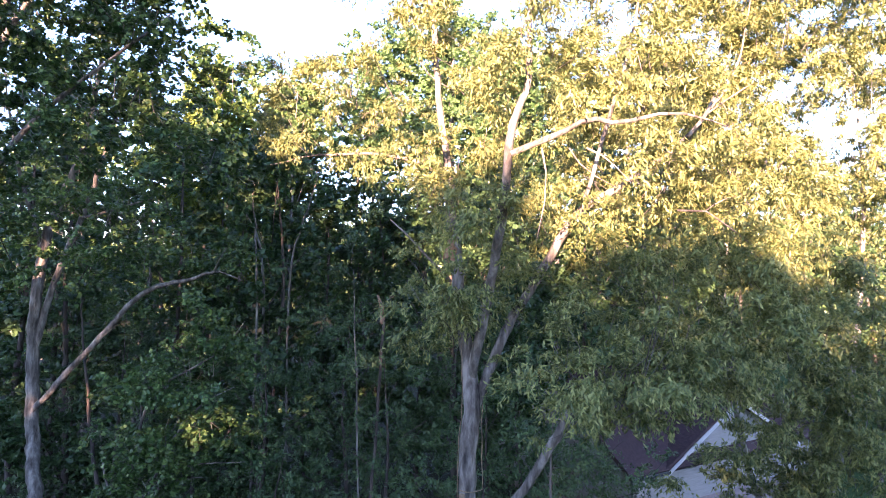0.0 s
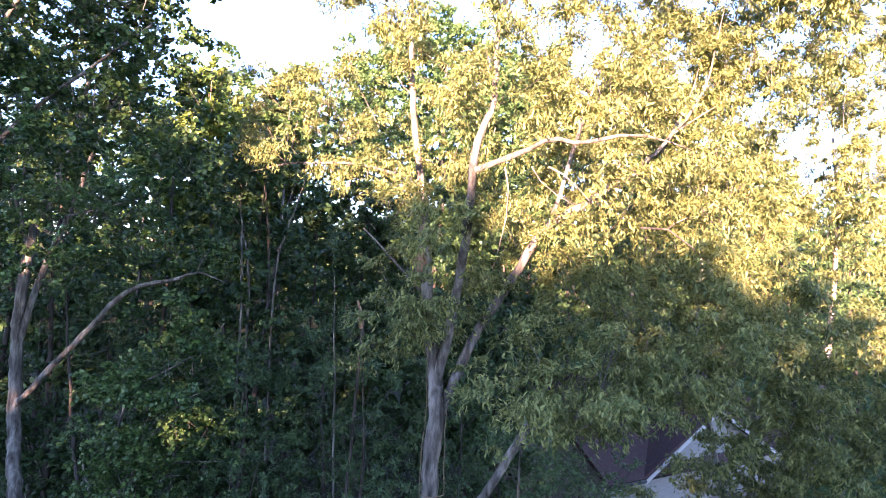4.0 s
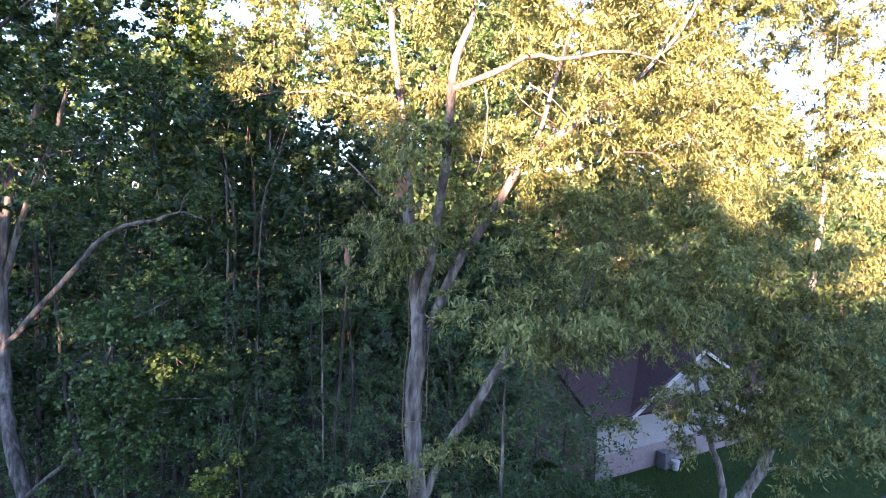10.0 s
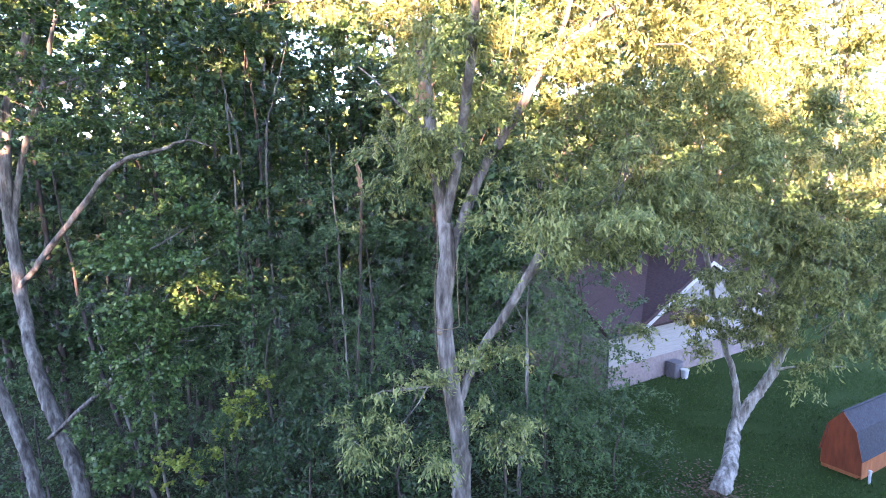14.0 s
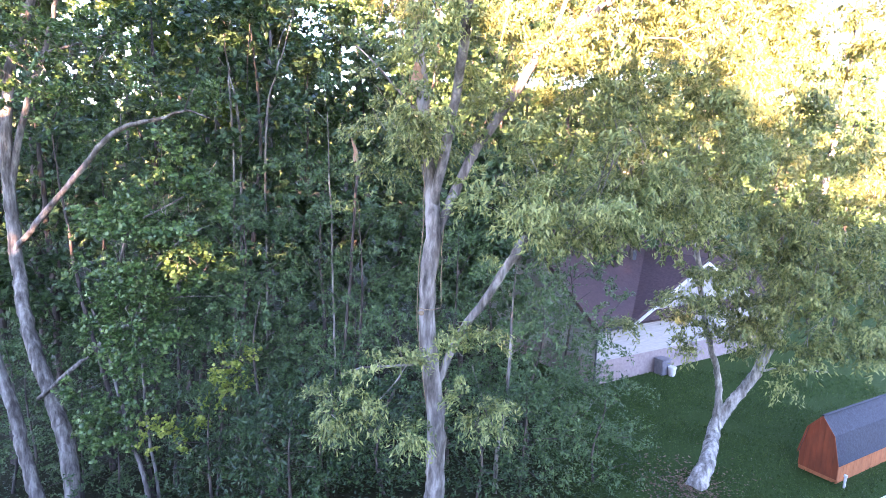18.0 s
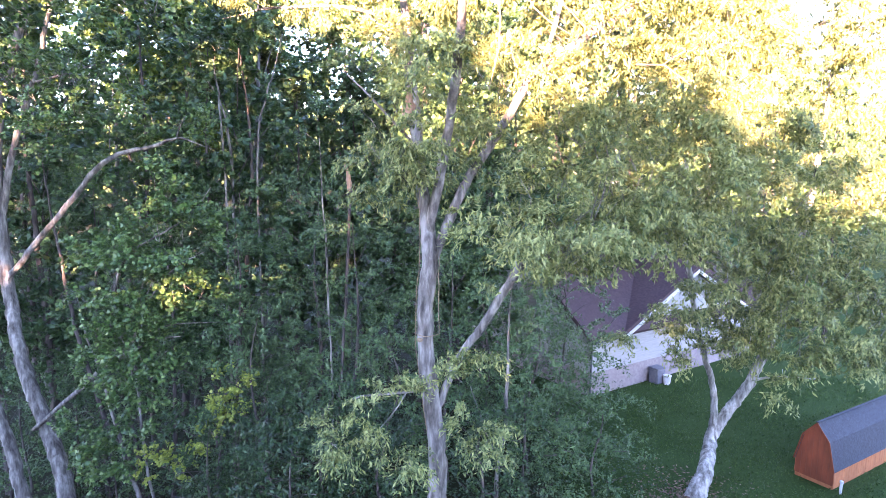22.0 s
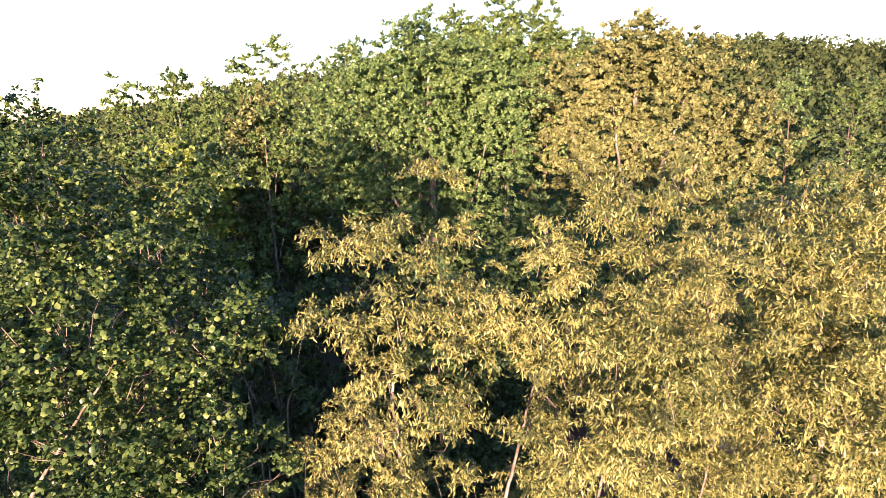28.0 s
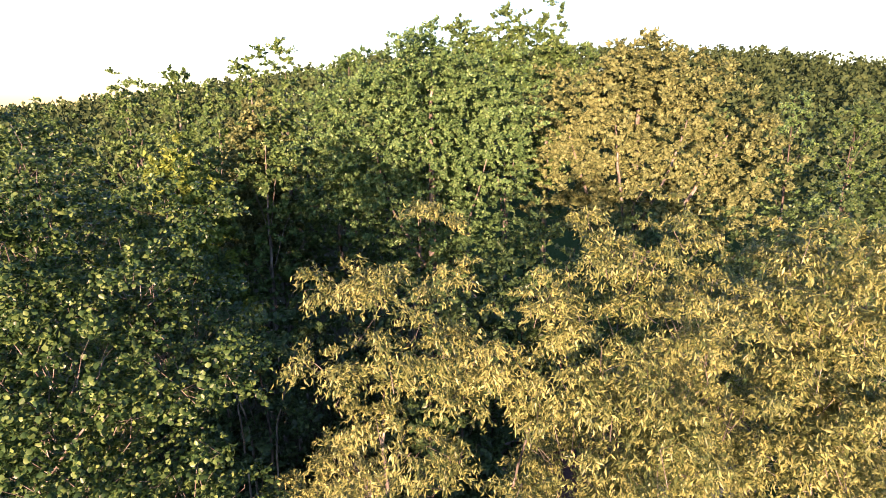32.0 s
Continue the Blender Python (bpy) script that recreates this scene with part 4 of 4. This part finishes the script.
# ---- unseen trees added on the rise behind the camera to shade the yard ----
def rise_top(x):
    """How high the added shade trees on the rise stand: tall in the west, low in the east."""
    return float(np.interp(x, [-50, -26, -22.5, -20.5, -17, -13, -9, -3, 2, 30], [25.5, 25.5, 25.0, 22.2, 18.0, 16.5, 16.1, 14.8, 13.2, 13.0]))


for row, (y, dx) in enumerate(((-46, 0), (-40, -2))):
    for i in range(15):
        x = -46 + i * 4.6 + dx
        z0 = ground_height(x, y)
        top = rise_top(x) + 0.6 * math.sin(i * 2.3 + row)
        wild_tree("unseen leafy tree added behind the camera to shade the yard", x, y, z0, top - z0 - row * 0.4, 2.8, 0.85, "coarse", LEAF_FAR, BARK_DARK, 130 + i + 40 * row, "trees on the rise", 0.98)


# ---- the house ----
def box(x0, x1, y0, y1, z0, z1, bevel=0.0):
    bm = bmesh.new()
    bmesh.ops.create_cube(bm, size=1, matrix=Matrix.Translation(((x0 + x1) / 2, (y0 + y1) / 2, (z0 + z1) / 2)) @ Matrix.Diagonal((x1 - x0, y1 - y0, z1 - z0, 1)))
    if bevel:
        bmesh.ops.bevel(bm, geom=bm.edges[:], offset=bevel, segments=2, affect="EDGES")
    return bm


def slab(corners, thick):
    """A sloped board: four corners of its upper face, and its thickness."""
    bm = bmesh.new()
    a, b, c, d = [Vector(p) for p in corners]
    nor = (b - a).cross(d - a).normalized() * -thick
    v = [bm.verts.new(p) for p in (a, b, c, d, a + nor, b + nor, c + nor, d + nor)]
    for f in ((0, 1, 2, 3), (7, 6, 5, 4), (0, 4, 5, 1), (1, 5, 6, 2), (2, 6, 7, 3), (3, 7, 4, 0)):
        bm.faces.new([v[i] for i in f])
    return bm


def prism(outline, y0, y1):
    """An outline of (x, z), drawn out from y0 to y1."""
    bm = bmesh.new()
    n = len(outline)
    a = [bm.verts.new((x, y0, z)) for x, z in outline]
    b = [bm.verts.new((x, y1, z)) for x, z in outline]
    bm.faces.new(a)
    bm.faces.new(b[::-1])
    for i in range(n):
        bm.faces.new((a[i], b[i], b[(i + 1) % n], a[(i + 1) % n]))
    bmesh.ops.recalc_face_normals(bm, faces=bm.faces)
    return bm


SIDING = plain_material("white_siding", (0.25, 0.24, 0.22), (0.35, 0.34, 0.315), 5, 0.55, 0.08, (0.3, 0.3, 3))
FOUNDATION = plain_material("concrete", (0.22, 0.18, 0.165), (0.31, 0.26, 0.24), 6, 0.9, 0.3)
SHINGLE = plain_material("plum_brown_shingle", (0.042, 0.023, 0.022), (0.085, 0.05, 0.048), 9, 0.85, 0.5)
SLATE = plain_material("blue_grey_shingle", (0.02, 0.024, 0.03), (0.045, 0.052, 0.065), 14, 0.9, 0.5)
RED_PAINT = plain_material("barn_red_paint", (0.14, 0.03, 0.01), (0.25, 0.06, 0.018), 5, 0.6, 0.2, (1, 1, 0.3))
CEDAR = plain_material("orange_cedar", (0.28, 0.09, 0.03), (0.45, 0.17, 0.06), 5, 0.65, 0.25, (1, 1, 0.3))
TRIM = plain_material("white_trim", (0.5, 0.49, 0.47), (0.62, 0.61, 0.59), 8, 0.5, 0.05)
METAL_DARK = plain_material("dark_metal", (0.03, 0.035, 0.04), (0.07, 0.08, 0.085), 8, 0.45, 0.1)

house = tagged(new("house"), "white-sided house with plum-brown shingle roof and a front gable", "house")
house.matrix_world = pose(8.22, 25.35, 0, 0, 0, 31.9)
part("foundation", box(0.03, 14.2, 0.03, 9, -0.2, 1.1), FOUNDATION, house, "bare concrete footing")
part("wall", box(0.02, 14.18, 0.02, 9, 1.1, 2.95), SIDING, house)
part("gable_wall", prism([(2.3, 2.95), (11.9, 2.95), (7.1, 5.25)], 0.02, 3.4), SIDING, house)
part("end_wall", slab([(0.01, 0.02, 2.95), (0.01, 9, 2.95), (0.01, 5.0, 6.3), (0.01, 4.4, 6.3)], 0.12), SIDING, house)
for i in range(10):
    z = 1.1 + i * 0.19
    part("siding_board", slab([(0.0, -0.022, z), (14.2, -0.022, z), (14.2, 0.004, z + 0.19), (0.0, 0.004, z + 0.19)], 0.012), SIDING, house)
for i in range(11):
    z = 2.95 + i * 0.19
    half = (5.25 - z) / 2.3 * 4.8
    up = (5.25 - z - 0.19) / 2.3 * 4.8
    part("siding_board", slab([(7.1 - half, -0.022, z), (7.1 + half, -0.022, z), (7.1 + up, 0.004, z + 0.19), (7.1 - up, 0.004, z + 0.19)], 0.012), SIDING, house)
part("roof", slab([(-0.5, -0.45, 2.82), (14.8, -0.45, 2.82), (14.8, 4.7, 6.5), (-0.5, 4.7, 6.5)], 0.18), SHINGLE, house, "plum-brown shingle roof slope")
part("roof", slab([(14.8, 9.45, 2.95), (-0.5, 9.45, 2.95), (-0.5, 4.7, 6.5), (14.8, 4.7, 6.5)], 0.18), SHINGLE, house)
part("gable_roof", slab([(1.8, -0.4, 2.75), (7.1, -0.4, 5.36), (7.1, 3.6, 5.36), (1.8, 3.6, 2.75)][::-1], 0.14), SHINGLE, house)
part("gable_roof", slab([(7.1, -0.4, 5.36), (12.4, -0.4, 2.75), (12.4, 3.6, 2.75), (7.1, 3.6, 5.36)][::-1], 0.14), SHINGLE, house)
part("rake_board", slab([(1.8, -0.43, 2.74), (7.1, -0.43, 5.35), (7.1, -0.43, 5.17), (1.8, -0.43, 2.56)], 0.03), TRIM, house, "white rake trim")
part("rake_board", slab([(7.1, -0.43, 5.35), (12.4, -0.43, 2.74), (12.4, -0.43, 2.56), (7.1, -0.43, 5.17)], 0.03), TRIM, house, "white rake trim")
part("gutter", box(-0.5, 1.75, -0.56, -0.43, 2.66, 2.78, 0.02), METAL_DARK, house)
part("downspout", box(-0.07, 0.0, -0.1, -0.03, 0.1, 2.7, 0.015), METAL_DARK, house, "dark corner downspout")
part("vent", box(5.2, 5.5, 2.6, 2.9, 5.0, 5.5, 0.03), METAL_DARK, house, "small dark roof vent")

bin_mat = plain_material("grey_bin_plastic", (0.1, 0.1, 0.11), (0.18, 0.18, 0.19), 5, 0.5, 0.1)
b = tagged(new("utility_box"), "grey utility box standing against the house wall", "utility box")
b.matrix_world = pose(12.1, 27.35, 0, 0, 0, 31.9)
part("body", box(-0.3, 0.3, -0.25, 0.25, 0, 0.7, 0.03), bin_mat, b)
part("lid", box(-0.33, 0.33, -0.28, 0.28, 0.7, 0.78, 0.02), bin_mat, b)
bk = tagged(new("bucket"), "white plastic bucket on the grass beside the house", "bucket")
bk.location = (12.5, 27.1, 0)
bm = bmesh.new()
bmesh.ops.create_cone(bm, segments=20, radius1=0.15, radius2=0.19, depth=0.42, matrix=Matrix.Translation((0, 0, 0.21)))
part("body", bm, TRIM, bk)
bm = bmesh.new()
bmesh.ops.create_cone(bm, cap_ends=True, segments=20, radius1=0.21, radius2=0.2, depth=0.04, matrix=Matrix.Translation((0, 0, 0.43)))
part("rim", bm, TRIM, bk)

# ---- the garden shed ----
shed = tagged(new("garden_shed"), "barn-red garden shed with a blue-grey gambrel roof", "shed")
shed.matrix_world = pose(13.85, 17.4, 0, 0, 0, 29.5)
W_S, L_S, E_S = 1.2, 6.0, 0.62
prof = [(-0.05, E_S), (0.17, 1.55), (0.6, 2.08), (1.03, 1.55), (1.25, E_S)]
part("floor_frame", box(0, L_S, 0, W_S, 0.0, 0.14, 0.02), CEDAR, shed, "cedar base skirting")
n_b = 7
for end, x0 in (("end_board", -0.02), ("end_board", L_S - 0.02)):
    for i in range(n_b):
        y0, y1 = W_S * i / n_b, W_S * (i + 1) / n_b - 0.008
        za, zb = (float(np.interp(y, [p[0] for p in prof], [p[1] for p in prof])) - 0.03 for y in (y0, y1))
        bm = bmesh.new()
        pts = [(x0, y0, 0.14), (x0, y1, 0.14), (x0, y1, zb), (x0, y0, za)]
        if y0 < 0.6 < y1:
            pts.insert(3, (x0, 0.6, 2.04))
        fr = [bm.verts.new(p) for p in pts]
        bk2 = [bm.verts.new((p[0] + 0.03, p[1], p[2])) for p in pts]
        bm.faces.new(fr)
        bm.faces.new(bk2[::-1])
        for j in range(len(pts)):
            bm.faces.new((fr[j], bk2[j], bk2[(j + 1) % len(pts)], fr[(j + 1) % len(pts)]))
        bmesh.ops.recalc_face_normals(bm, faces=bm.faces)
        part(end, bm, RED_PAINT, shed)
for i in range(36):
    x0, x1 = L_S * i / 36, L_S * (i + 1) / 36 - 0.008
    part("side_board", box(x0, x1, -0.015, 0.015, 0.14, E_S, 0.004), CEDAR, shed)
    part("side_board", box(x0, x1, W_S - 0.015, W_S + 0.015, 0.14, E_S, 0.004), CEDAR, shed)
for (ya, za), (yb, zb) in zip(prof, prof[1:]):
    part("roof_panel", slab([(-0.08, ya, za), (L_S + 0.08, ya, za), (L_S + 0.08, yb, zb), (-0.08, yb, zb)], 0.04), SLATE, shed)
    part("roof_edge", slab([(-0.1, ya, za + 0.005), (-0.08, ya, za + 0.005), (-0.08, yb, zb + 0.005), (-0.1, yb, zb + 0.005)], 0.05), RED_PAINT, shed)
part("ridge_cap", box(-0.09, L_S + 0.09, 0.55, 0.65, 2.07, 2.1, 0.01), SLATE, shed)

# ---- the rope along the tall tree's trunk ----
ROPE = plain_material("tan_rope", (0.1, 0.075, 0.045), (0.24, 0.18, 0.1), 40, 0.9, 0.3)
rope = tagged(new("rope"), "thin tan rope hanging doubled along the tree trunk", "rope")
for pts in ([(0.42, 10.46, 9.6, 0.008), (0.41, 10.43, 8.4, 0.008), (0.40, 10.4, 7.0, 0.008), (0.62, 10.36, 5.2, 0.008)],
            [(0.8, 10.6, 8.4, 0.008), (0.8, 10.45, 7.7, 0.008), (0.82, 10.42, 7.0, 0.008)],
            [(0.40, 10.39, 7.0, 0.009), (0.6, 10.37, 6.96, 0.009), (0.82, 10.42, 7.0, 0.009)]):
    v, f = tube(pts, 6, 0.15, 0.02, 3)
    mesh_part("strand", v, f, ROPE, rope)
bm = bmesh.new()
bmesh.ops.create_icosphere(bm, subdivisions=2, radius=0.045, matrix=Matrix.Translation((0.47, 10.38, 6.9)) @ Matrix.Diagonal((1.3, 0.8, 1, 1)))
part("knot", bm, ROPE, rope)

# ---- dead stem among the saplings, and the torn stub on the tall tree ----
WOOD = plain_material("torn_wood", (0.22, 0.12, 0.065), (0.4, 0.26, 0.16), 9, 0.85, 0.4, (1, 1, 0.2))
snag = tagged(new("dead_stem"), "broken dead stem with bare pale wood", "dead tree")
v, f = tube([(-2.1, 17.4, -0.1, 0.06), (-1.75, 17.2, 5, 0.045), (-1.5, 17, 9.45, 0.04)], 8, 0.3, 0.06, 21)
mesh_part("trunk", v, f, BARK_DARK, snag)
v, f = tube([(-1.5, 17, 9.35, 0.06), (-1.56, 17, 9.7, 0.065), (-1.68, 17, 10.15, 0.02)], 8, 0.1, 0.14, 22)
mesh_part("broken_top", v, f, WOOD, snag, "torn pale wood")
stub = tagged(new("torn_branch"), "torn orange-brown branch stub hanging on the trunk", "branch")
v, f = tube([(0.36, 11.08, 11.2, 0.1), (0.3, 11.02, 11.45, 0.12), (0.34, 11.04, 11.7, 0.05)], 9, 0.06, 0.25, 23)
mesh_part("torn_wood", v, f, WOOD, stub)
stub.location = (-0.1, 0, -0.36)
for n, (dx, dz) in enumerate(((-0.16, -0.25), (-0.06, -0.34), (0.05, -0.2))):
    v, f = tube([(0.3, 10.98, 11.35, 0.022), (0.3 + dx * 0.6, 10.95, 11.3 + dz * 0.5, 0.016), (0.3 + dx, 10.94, 11.3 + dz, 0.005)], 5, 0.06, 0.2, 24 + n)
    mesh_part("splinter", v, f, WOOD, stub)

# ---- the low roof of the carport at the lawn's edge ----
port = tagged(new("carport"), "low carport with blue-grey roof and white edge trim", "carport")
port.matrix_world = pose(10.75, 12.3, 0, 0, 0, 26.7)
part("roof", slab([(-0.3, -3.2, 2.0), (4.2, -3.2, 2.0), (4.2, 0, 2.3), (-0.3, 0, 2.3)], 0.06), SLATE, port)
part("edge_trim", box(-0.32, 4.22, 0.0, 0.05, 2.16, 2.31, 0.01), TRIM, port, "white edge trim")
for x, y in ((-0.2, -0.12), (4.0, -0.12), (-0.2, -3.0), (4.0, -3.0)):
    part("post", box(x - 0.05, x + 0.05, y - 0.05, y + 0.05, 0, 2.2 + y * 0.09, 0.01), TRIM, port)
pipe = tagged(new("pipe"), "short white pipe standing in the lawn", "pipe")
v, f = tube([(13.95, 17.15, -0.05, 0.04), (13.95, 17.15, 0.4, 0.04)], 10, 0.1, 0.0, 1)
mesh_part("tube", v, f, TRIM, pipe)
v, f = tube([(13.95, 17.15, 0.38, 0.055), (13.95, 17.15, 0.46, 0.055)], 10, 0.03, 0.0, 2)
mesh_part("cap", v, f, TRIM, pipe)
